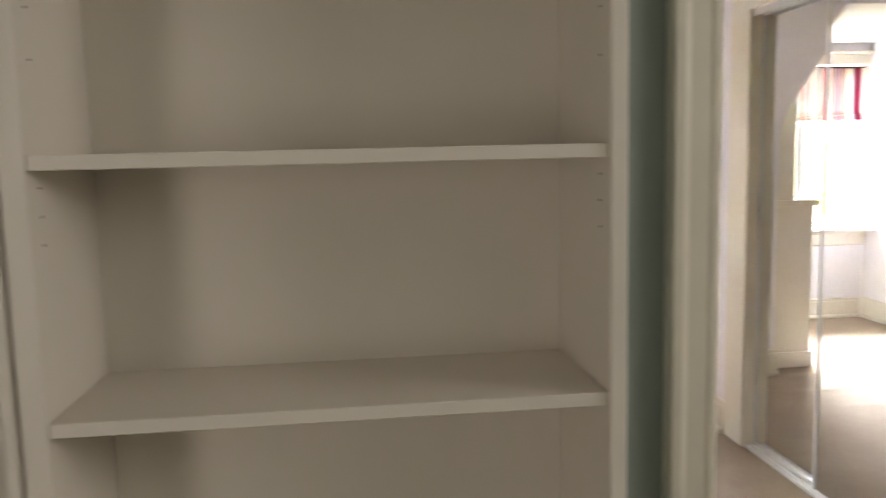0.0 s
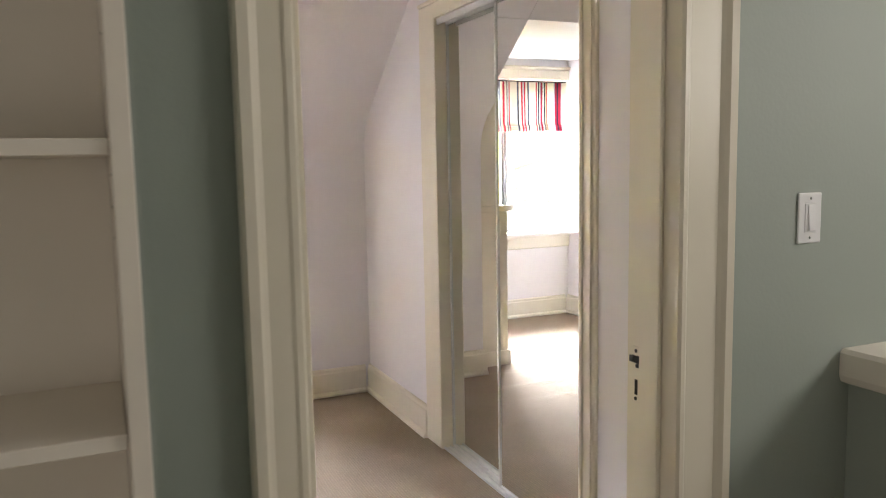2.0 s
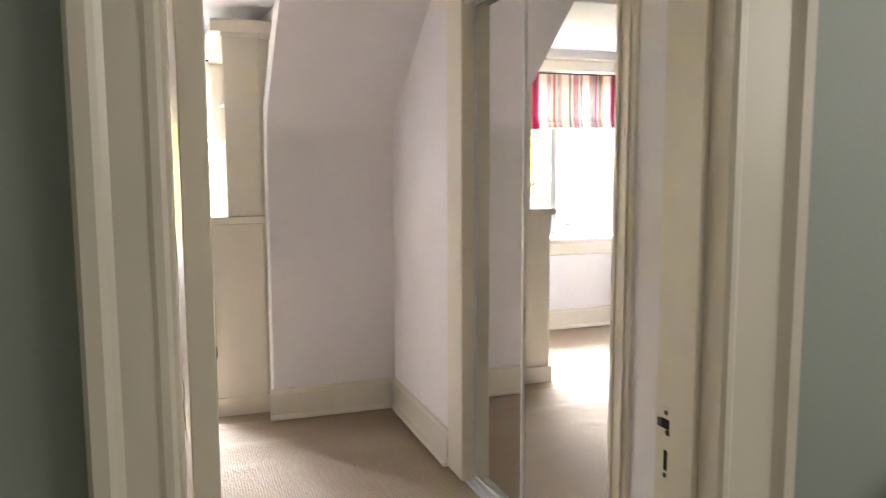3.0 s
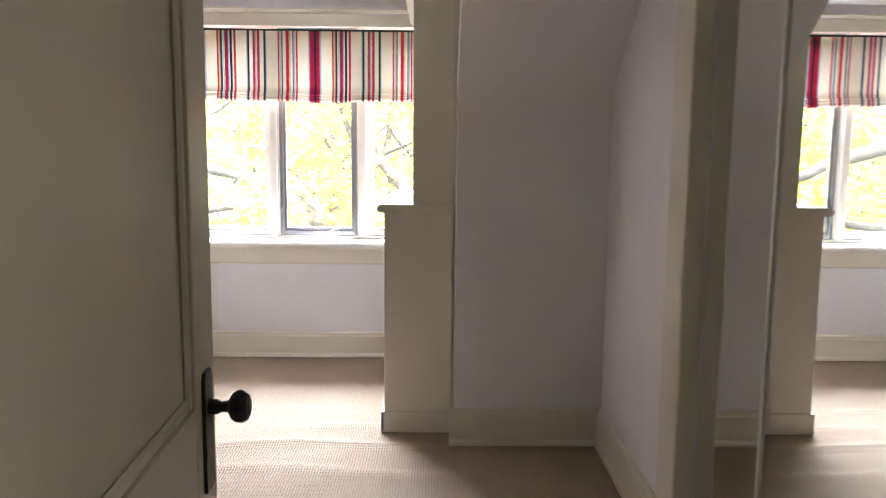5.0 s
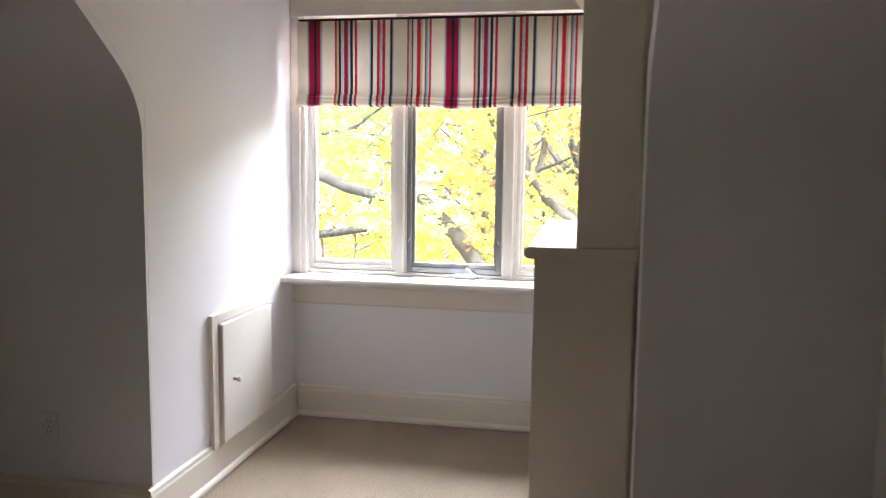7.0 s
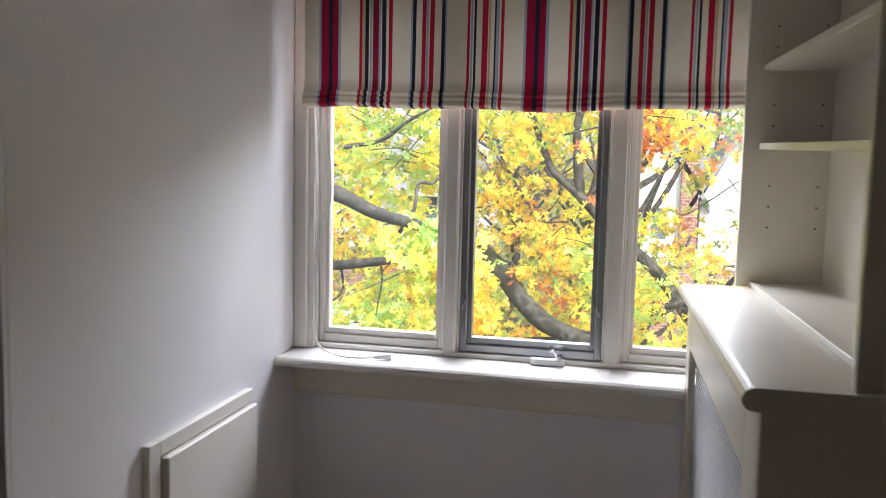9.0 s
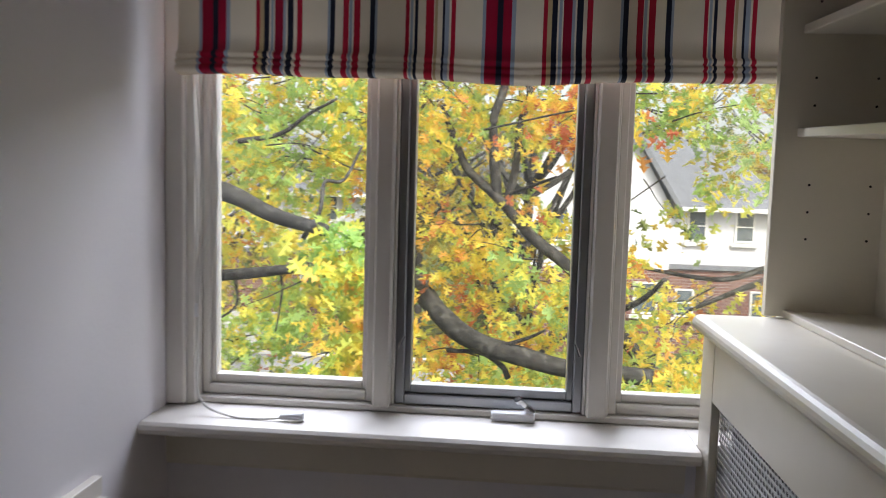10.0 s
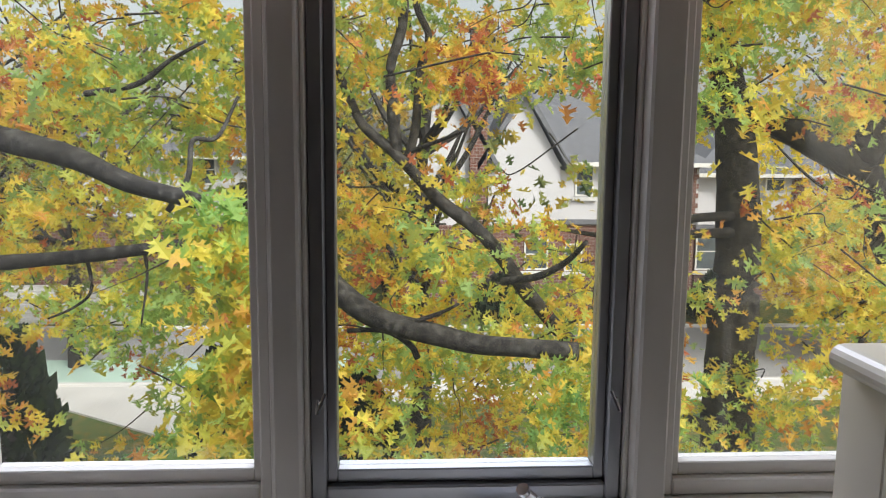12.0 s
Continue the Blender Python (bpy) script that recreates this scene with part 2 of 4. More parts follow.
# window wall with its opening
WX0, WX1, WZ0, WZ1 = -0.70, 0.90, 0.745, 2.10
bm = B()
box(bm, XL - 0.1, WX0, YW, YW + 0.2, -0.05, 2.4)
box(bm, WX1, XR + 0.1, YW, YW + 0.2, -0.05, 2.4)
box(bm, WX0, WX1, YW, YW + 0.2, -0.05, WZ0)
box(bm, WX0, WX1, YW, YW + 0.2, WZ1, 2.4)
structure("wall_window", bm, WALL, "lilac white wall under and round the window", "wall")

# closet wall: return, post, header, near stretch
CY0, CY1, CZ = 2.43, 3.62, 2.03
bm = B()
box(bm, XC, XC + 0.1, CY1 + 0.02, YKR + 0.1, -0.05, 2.5)
box(bm, XC, XC + 0.1, YD1, CY0 - 0.02, -0.05, 2.5)
box(bm, XC, XC + 0.1, CY0 - 0.02, CY1 + 0.02, CZ + 0.07, 2.5)
structure("wall_closet", bm, WALL, "white wall around the mirrored closet", "wall")
bm = B()
box(bm, 2.2, 2.3, YD1, YKR + 0.1, -0.05, 2.5)
box(bm, XC + 0.1, 2.2, YKR, YKR + 0.1, -0.05, 2.5)
box(bm, XC + 0.1, 2.2, YD1, YD1 + 0.05, -0.05, 2.5)
box(bm, XC + 0.1, 2.2, YD1, YKR, 2.45, 2.5)
structure("wall_closet_inside", bm, WALL, "plain white closet interior behind the mirrors", "wall")


# ---- baseboards ----
def baseboard_profile(h=0.145):
    return [(0, 0), (0.034, 0), (0.034, 0.012), (0.028, 0.022), (0.020, 0.028), (0.018, h - 0.03), (0.014, h - 0.022), (0.013, h - 0.008), (0.006, h), (0, h)]


def baseboard(name, axis, face, sign, a, b, h=0.165):
    """A moulded board along a wall: axis it runs along, the wall face and the side it stands on."""
    bm = B()
    prism(bm, [(face + sign * p, z) for p, z in baseboard_profile(h)], axis, a, b)
    return structure(name, bm, TRIM, "cream painted baseboard with a shoe mould", "baseboard")


baseboard("baseboard_window", "x", YW, -1, XL + 0.034, 0.605)
baseboard("baseboard_cheek_left", "y", XL, 1, YKL - 0.034, YW, 0.165)
baseboard("baseboard_knee_left", "x", YKL, -1, XROOM, XL)
baseboard("baseboard_knee_right", "x", YKR, -1, 0.915, XC - 0.034)
baseboard("baseboard_closet_wall", "y", XC, -1, CY1 + 0.15, YKR)
baseboard("baseboard_closet_near", "y", XC, -1, YD1 + 0.02, CY0 - 0.11)
baseboard("baseboard_door_wall", "x", YD1, 1, XROOM, DX0 - 0.12)


# ---- doorway ----
def casing(bm, y, sign, z1, w, inner):
    """One upright of a moulded casing; inner is the edge at the opening, w its width away from it."""
    s = 1 if w > 0 else -1
    w = abs(w)
    pro = [(0, 0), (0, 0.012), (0.006, 0.018), (0.016, 0.018), (0.022, 0.014), (w - 0.04, 0.016), (w - 0.032, 0.022), (w - 0.024, 0.03), (w - 0.006, 0.032), (w, 0.026), (w, 0)]
    prism(bm, [(inner + s * p, y + sign * d) for p, d in pro], "z", 0, z1)


bm = B()
casing(bm, YD0 - 0.004, -1, 2.19, -0.10, DX0 + 0.004)
casing(bm, YD0 - 0.004, -1, 2.19, 0.14, DX1 - 0.004)
box(bm, DX0 + 0.005, DX1 - 0.005, YD0 - 0.03, YD0 - 0.004, 2.045, 2.19, 0.004)
structure("trim_door_hall", bm, TRIM, "cream moulded casing around the doorway, hall side", "trim")
bm = B()
casing(bm, YD1, 1, 2.19, -0.12, DX0 - 0.012)
casing(bm, YD1, 1, 2.19, 0.12, DX1 + 0.008)
structure("trim_door_room", bm, TRIM, "cream moulded casing around the doorway, bedroom side", "trim")
bm = B()
box(bm, DX0 - 0.02, DX0, YD0, YD1, 0, 2.06)
box(bm, DX1, DX1 + 0.02, YD0, YD1, 0, 2.06)
box(bm, DX0, DX1, YD0, YD1, 2.04, 2.06)
box(bm, DX0, DX0 + 0.012, YD0 + 0.035, YD1 - 0.052, 0, 2.04, 0.003)
box(bm, DX1 - 0.012, DX1, YD0 + 0.035, YD1 - 0.052, 0, 2.04, 0.003)
jamb = structure("trim_door_jamb", bm, TRIM, "cream door jamb with a stop bead", "trim")


def strike_plate():
    s = thing("strike_plate", "small painted metal strike plate with dark latch holes", "strike plate", (DX1, 1.682, 0.90))
    bm = B()
    box(bm, -0.0015, 0.001, -0.014, 0.014, -0.075, 0.055, 0.0005)
    part("plate", bm, TRIM, s)
    for z0, z1, y0, y1 in ((0.016, 0.034, -0.010, 0.016), (-0.058, -0.022, -0.004, 0.006)):
        bm = B()
        box(bm, -0.0027, -0.001, y0, y1, z0, z1, 0.0006)
        part("latch_hole", bm, HOLE, s)
    bm = B()
    box(bm, -0.005, -0.001, 0.010, 0.024, 0.017, 0.032, 0.001)
    box(bm, -0.004, -0.001, -0.008, 0.002, 0.006, 0.0155, 0.001)
    part("lip", bm, BLACK, s, "worn dark latch lip")
    for z in (0.045, -0.067):
        bm = B()
        cyl(bm, (-0.001, 0.002, z), (-0.003, 0.002, z), 0.0045, n=10)
        part("screw", bm, BLACK, s)


strike_plate()

# the open door
DOOR_W, DOOR_H, DOOR_T = 0.80, 2.02, 0.04


def panel_door():
    d = thing("door_1", "cream painted panelled door standing open with black knobs", "door", (0.518, 1.737, 0.0), kind="structure")
    d.rotation_euler = (0, 0, radians(90 + 2.8))
    st = 0.115
    bm = B()
    box(bm, 0.0, st, 0, DOOR_T, 0.012, DOOR_H, 0.002)
    box(bm, DOOR_W - st, DOOR_W, 0, DOOR_T, 0.012, DOOR_H, 0.002)
    for z0, z1 in ((0.012, 0.22), (0.80, 0.94), (DOOR_H - 0.12, DOOR_H)):
        box(bm, st, DOOR_W - st, 0.001, DOOR_T - 0.001, z0, z1)
    part("door_frame", bm, TRIM, d)
    for z0, z1 in ((0.22, 0.80), (0.94, DOOR_H - 0.12)):
        bm = B()
        box(bm, st, DOOR_W - st, 0.013, DOOR_T - 0.013, z0, z1)
        p = part("panel", bm, TRIM, d)
        bm = B()
        for f, g in ((0.001, 0.014), (DOOR_T - 0.014, DOOR_T - 0.001)):
            lo, hi = (f + 0.004, g) if f < 0.01 else (f, g - 0.004)
            box(bm, st, st + 0.022, lo, hi, z0, z1, 0.004)
            box(bm, DOOR_W - st - 0.022, DOOR_W - st, lo, hi, z0, z1, 0.004)
            box(bm, st + 0.022, DOOR_W - st - 0.022, lo, hi, z0, z0 + 0.022, 0.004)
            box(bm, st + 0.022, DOOR_W - st - 0.022, lo, hi, z1 - 0.022, z1, 0.004)
        part("panel_mould", bm, TRIM, d)
    kx, kz = DOOR_W - 0.06, 0.925
    for sgn, y0 in ((-1, 0.0), (1, DOOR_T)):
        bm = B()
        a, b = sorted((y0, y0 + sgn * 0.006))
        prism(bm, [(kx - 0.024, kz - 0.135), (kx + 0.024, kz - 0.135), (kx + 0.024, kz + 0.045), (kx + 0.017, kz + 0.06), (kx - 0.017, kz + 0.06), (kx - 0.024, kz + 0.045)], "y", a, b)
        plate = part("door_plate", bm, BLACK, d, "black iron back plate")
        bm = B()
        m = Matrix.Translation((kx, y0, kz)) @ Matrix.Rotation(radians(90 if sgn < 0 else -90), 4, "X")
        lathe(bm, [(0.013, 0.0), (0.013, 0.018), (0.009, 0.026), (0.010, 0.036), (0.021, 0.042), (0.027, 0.05), (0.028, 0.058), (0.022, 0.067), (0.012, 0.071)], m, 8)
        part("door_knob", bm, BLACK, d, "black faceted knob")
    for z in (0.28, 1.78):
        bm = B()
        cyl(bm, (0.002, -0.003, z - 0.04), (0.002, -0.003, z + 0.04), 0.0045, n=10)
        part("hinge", bm, TRIM, d, "painted hinge knuckle")
    return d


panel_door()

# ---- closet with mirrored sliding doors ----
bm = B()
box(bm, XC - 0.014, XC + 0.1, CY1 - 0.03, CY1 + 0.15, 0, CZ + 0.07, 0.004)
box(bm, XC - 0.014, XC + 0.1, CY0 - 0.10, CY0 - 0.005, 0, CZ + 0.07, 0.004)
box(bm, XC - 0.02, XC - 0.001, CY0 - 0.10, CY1 + 0.15, CZ + 0.0705, CZ + 0.09, 0.004)
box(bm, XC - 0.016, XC + 0.1, CY0 - 0.005, CY1 - 0.03, CZ, CZ + 0.07, 0.003)
box(bm, XC - 0.022, XC - 0.0145, CY0 - 0.085, CY0 - 0.07, 0, CZ, 0.002)
box(bm, XC - 0.022, XC - 0.0145, CY0 - 0.035, CY0 - 0.02, 0, CZ, 0.002)
structure("trim_closet", bm, TRIM, "cream casing and header around the closet opening", "trim")
bm = B()
box(bm, XC + 0.0, XC + 0.09, CY0 - 0.004, CY1 - 0.031, 0.001, 0.006)
for x in (XC + 0.002, XC + 0.03, XC + 0.06, XC + 0.086):
    box(bm, x - 0.002, x + 0.002, CY0 - 0.004, CY1 - 0.031, 0.006, 0.014)
structure("closet_track", bm, RAIL, "aluminium double floor track of the sliding doors", "track")
bm = B()
for x in (XC + 0.002, XC + 0.045, XC + 0.086):
    box(bm, x - 0.002, x + 0.002, CY0 - 0.004, CY1 - 0.031, CZ - 0.03, CZ - 0.001)
structure("closet_top_track", bm, RAIL, "aluminium head track of the sliding doors", "track")


def mirror_door(x, y0, y1):
    d = thing("mirror_door", "frameless mirrored sliding closet door with metal edges", "sliding door", (x, (y0 + y1) / 2, 0.012), group="mirrored closet doors")
    hw = (y1 - y0) / 2
    bm = B()
    box(bm, 0, 0.006, -hw + 0.012, hw - 0.012, 0.012, CZ - 0.03)
    part("mirror_pane", bm, MIRROR, d, "clear mirror pane")
    for a, b in ((-hw, -hw + 0.012), (hw - 0.012, hw)):
        bm = B()
        box(bm, -0.006, 0.02, a, b, 0, CZ - 0.02, 0.002)
        part("edge_rail", bm, RAIL, d)
    for a, b in ((0, 0.012), (CZ - 0.03, CZ - 0.018)):
        bm = B()
        box(bm, -0.004, 0.02, -hw + 0.012, hw - 0.012, a, b, 0.001)
        part("end_rail", bm, RAIL, d)


mirror_door(XC + 0.018, CY0, 3.055)
mirror_door(XC + 0.05, 3.0, CY1 - 0.032)

# ---- hatch in the dormer cheek ----
def access_hatch():
    h = thing("access_hatch", "small white painted access door with nickel hinges and knob", "access door", (XL, 5.243, 0.0), kind="structure")
    y0, y1, z0, z1 = 0.0, 0.562, 0.14, 0.712
    f = 0.05
    bm = B()
    box(bm, 0, 0.022, y0, y0 + f, z0, z1, 0.002)
    box(bm, 0, 0.022, y0 + f, y1, z1 - f + 0.008, z1, 0.002)
    part("hatch_frame", bm, SHELF, h)
    # Thin dark sheet on the solid wall paints the shade of the gap.
    bm = B()
    box(bm, 0.0005, 0.003, y0 + f, y1 - 0.01, z0 + 0.006, z1 - f + 0.008)
    part("opening", bm, HOLE, h, "dark sheet painting the shaded gap round the small door")
    bm = B()
    box(bm, 0.0032, 0.038, y0 + f + 0.010, y1, z0 + 0.012, z1 - f + 0.003, 0.003)
    d = part("hatch_door", bm, SHELF, h)
    bm = B()
    lathe(bm, [(0.008, 0), (0.007, 0.012), (0.013, 0.02), (0.014, 0.027), (0.008, 0.033)], Matrix.Translation((0.038, y0 + 0.155, 0.41)) @ Matrix.Rotation(radians(90), 4, "Y"), 14)
    part("hatch_knob", bm, SHELF, d, "small white knob", smooth=True)
    for z in (0.228, 0.542):
        bm = B()
        box(bm, 0, 0.005, y1 + 0.002, y1 + 0.042, z - 0.038, z + 0.038, 0.002)
        cyl(bm, (0.016, y1 + 0.006, z - 0.036), (0.016, y1 + 0.006, z + 0.036), 0.006, n=10)
        g = part("hinge", bm, ALU, d, "nickel hinge")
        for dz in (-0.022, 0.022):
            bm = B()
            cyl(bm, (0.004, y1 + 0.028, z + dz), (0.0062, y1 + 0.028, z + dz), 0.005, n=8)
            part("screw", bm, HOLE, g)


access_hatch()


def wall_plate(name, label, category, m, rocker):
    p = thing(name, label, category)
    p.matrix_world = m
    bm = B()
    box(bm, -0.036, 0.036, 0, 0.006, -0.058, 0.058, 0.003, 2)
    part("plate", bm, PLASTIC, p)
    if rocker:
        bm = B()
        box(bm, -0.0175, 0.0175, 0.0055, 0.0075, -0.034, 0.034, 0.001)
        part("surround", bm, PLASTIC, p)
        bm = B()
        prism(bm, [(0.0076, -0.03), (0.0135, -0.028), (0.0085, 0.03), (0.0076, 0.03)], "x", -0.012, 0.008)
        part("rocker", bm, PLASTIC, p)
    else:
        for z in (0.02, -0.02):
            bm = B()
            cyl(bm, (0, 0.0055, z), (0, 0.0075, z), 0.0165, n=18)
            s = part("socket", bm, PLASTIC, p)
            for x in (-0.006, 0.006):
                bm = B()
                box(bm, x - 0.001, x + 0.001, 0.007, 0.0079, z - 0.002, z + 0.007)
                part("slot", bm, HOLE, s)
    for z in (0.045, -0.045) if rocker else (0.0,):
        bm = B()
        cyl(bm, (0, 0.0055, z), (0, 0.0068, z), 0.003, n=10)
        part("screw", bm, CHROME, p)


wall_plate("light_switch", "white rocker light switch on the green hall wall", "light switch", pose(1.64, YD0 - 0.004, 1.24, 0, 0, 180), True)
wall_plate("wall_outlet", "white double wall outlet on the low wall", "outlet", pose(-1.16, YKL, 0.36, 0, 0, 180), False)

# ---- built-in bookcase with radiator cover ----
def bookcase():
    k = thing("bookcase", "cream built-in bookcase on a radiator cover with perforated grille", "bookcase", (0, 0, 0))
    y0, y1 = 4.84, 6.10
    xf, xu, xb = 0.608, 0.74, XR - 0.006
    bm = B()
    box(bm, xf, 0.926, y0, y0 + 0.02, 0.02, 1.045, 0.002)
    part("end_panel", bm, TRIM, k)
    bm = B()
    prism(bm, [(xf - 0.012, 0.0), (xb, 0.0), (xb, 0.10), (xf - 0.004, 0.10), (xf - 0.012, 0.09)], "y", y0 - 0.012, y0 - 0.0005)
    prism(bm, [(y0 - 0.012, 0.0), (y1, 0.0), (y1, 0.10), (y0 - 0.012, 0.10)], "x", xf - 0.013, xf - 0.0005)
    part("plinth", bm, TRIM, k)
    bm = B()
    box(bm, xf, xf + 0.02, y0 + 0.021, y0 + 0.14, 0.02, 1.045, 0.002)
    box(bm, xf, xf + 0.02, y1 - 0.13, y1 - 0.025, 0.02, 1.045, 0.002)
    box(bm, xf, xf + 0.02, y0 + 0.141, y1 - 0.131, 0.90, 1.045, 0.002)
    box(bm, xf, xf + 0.02, y0 + 0.141, y1 - 0.131, 0.02, 0.16, 0.002)
    part("front_frame", bm, TRIM, k)
    # perforated grille: three sets of crossing strips leave hexagonal holes
    bm = B()
    gy0, gy1, gz0, gz1 = y0 + 0.135, y1 - 0.125, 0.15, 0.91
    pitch, half = 0.0145, 0.0021
    for k3 in range(3):
        ang = math.radians(60 * k3)
        du, nu = (math.cos(ang), math.sin(ang)), (-math.sin(ang), math.cos(ang))
        px = xf + 0.022 + 0.0004 * k3
        for q in range(-120, 121):
            c0 = (q + 0.5) * pitch
            cu, cv = (gy0 + gy1) / 2 + nu[0] * c0, (gz0 + gz1) / 2 + nu[1] * c0
            lo, hi = -9.0, 9.0
            for o, d, a, b in ((cu, du[0], gy0, gy1), (cv, du[1], gz0, gz1)):
                if abs(d) < 1e-6:
                    if not a <= o <= b:
                        hi = lo
                    continue
                t0, t1 = sorted(((a - o) / d, (b - o) / d))
                lo, hi = max(lo, t0), min(hi, t1)
            if hi - lo < 0.004:
                continue
            ends = [(cu + du[0] * t + nu[0] * w, cv + du[1] * t + nu[1] * w) for t, w in ((lo, -half), (hi, -half), (hi, half), (lo, half))]
            prism(bm, ends, "x", px, px + 0.0012)
    g = part("grille", bm, GRILLE, k, "white perforated metal radiator grille")
    # Dark sheet paints the shade behind the grille; no radiator is modelled.
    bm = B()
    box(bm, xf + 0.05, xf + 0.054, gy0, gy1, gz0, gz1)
    part("radiator", bm, HOLE, k, "dark sheet painting the shade behind the grille")
    # rounded cap
    bm = B()
    n = 8
    r = 0.019
    out = [(xb, 1.047), (xf - 0.012, 1.047)] + [(xf - 0.014 - r * math.sin(math.pi * i / n), 1.066 - r * math.cos(math.pi * i / n)) for i in range(n + 1)] + [(xb, 1.085)]
    prism(bm, out, "y", y0 - 0.022, y1 - 0.045)
    part("cap_board", bm, TRIM, k, "bullnosed cream ledge board")
    # upper case
    bm = B()
    box(bm, xu, 0.926, y0, y0 + 0.02, 1.0855, 2.02, 0.0015)
    part("upper_end_panel", bm, TRIM, k)
    # Added strip behind the scribe gap stops light leaking through, keeping it dark.
    bm = B()
    box(bm, 0.905, xb, y0 + 0.0405, y0 + 0.052, 0.1, 1.045)
    box(bm, 0.905, xb, y0 + 0.0405, y0 + 0.052, 1.0855, 2.02)
    part("gap_light_stop", bm, TRIM, k)
    bm = B()
    box(bm, xu, xb, y1 - 0.035, y1 - 0.012, 1.0855, 2.02, 0.0015)
    side = part("upper_side", bm, TRIM, k)
    holes_z = (1.267, 1.329, 1.391, 1.57, 1.632, 1.80, 1.86)
    for z in holes_z:
        for x in (xu + 0.08, xb - 0.04):
            bm = B()
            cyl(bm, (x, y1 - 0.0345, z), (x, y1 - 0.0362, z), 0.003, n=8)
            part("pin_hole", bm, HOLE, side)
    bm = B()
    box(bm, xu + 0.04, xu + 0.058, y0 + 0.0205, y1 - 0.0355, 1.0855, 1.102, 0.0015)
    box(bm, xu + 0.0585, xb - 0.0105, y0 + 0.0205, y1 - 0.0355, 1.0855, 1.098)
    part("bottom_rail", bm, TRIM, k)
    bm = B()
    box(bm, xb - 0.01, xb, y0 + 0.0205, y1 - 0.0355, 1.0855, 2.02)
    part("back_panel", bm, TRIM, k)
    for z in (1.510, 1.740):
        bm = B()
        box(bm, xu + 0.045, xb - 0.0105, y0 + 0.0225, y1 - 0.038, z - 0.01, z + 0.01, 0.002)
        for v in bm.verts:
            v.co.z -= 0.042 * (y1 - v.co.y)
        part("shelf", bm, TRIM, k, "slightly sagging cream shelf")
    bm = B()
    box(bm, xu - 0.006, xb, y0 - 0.006, y1 - 0.012, 2.0205, 2.045)
    prism(bm, [(xu - 0.006, 2.045), (xu - 0.014, 2.05), (xu - 0.05, 2.085), (xu - 0.055, 2.09), (xu - 0.055, 2.102), (xb, 2.102), (xb, 2.045)], "y", y0 - 0.006, y1 - 0.012)
    prism(bm, [(y0 - 0.0065, 2.045), (y0 - 0.012, 2.05), (y0 - 0.04, 2.085), (y0 - 0.044, 2.09), (y0 - 0.044, 2.102), (y0 - 0.0065, 2.102)], "x", xu - 0.055, xb)
    part("crown", bm, TRIM, k, "moulded cream cornice")
    return k


GRILLE = mat("white_grille_metal", (0.7, 0.7, 0.68), 0.4, vary=0.03)
bookcase()

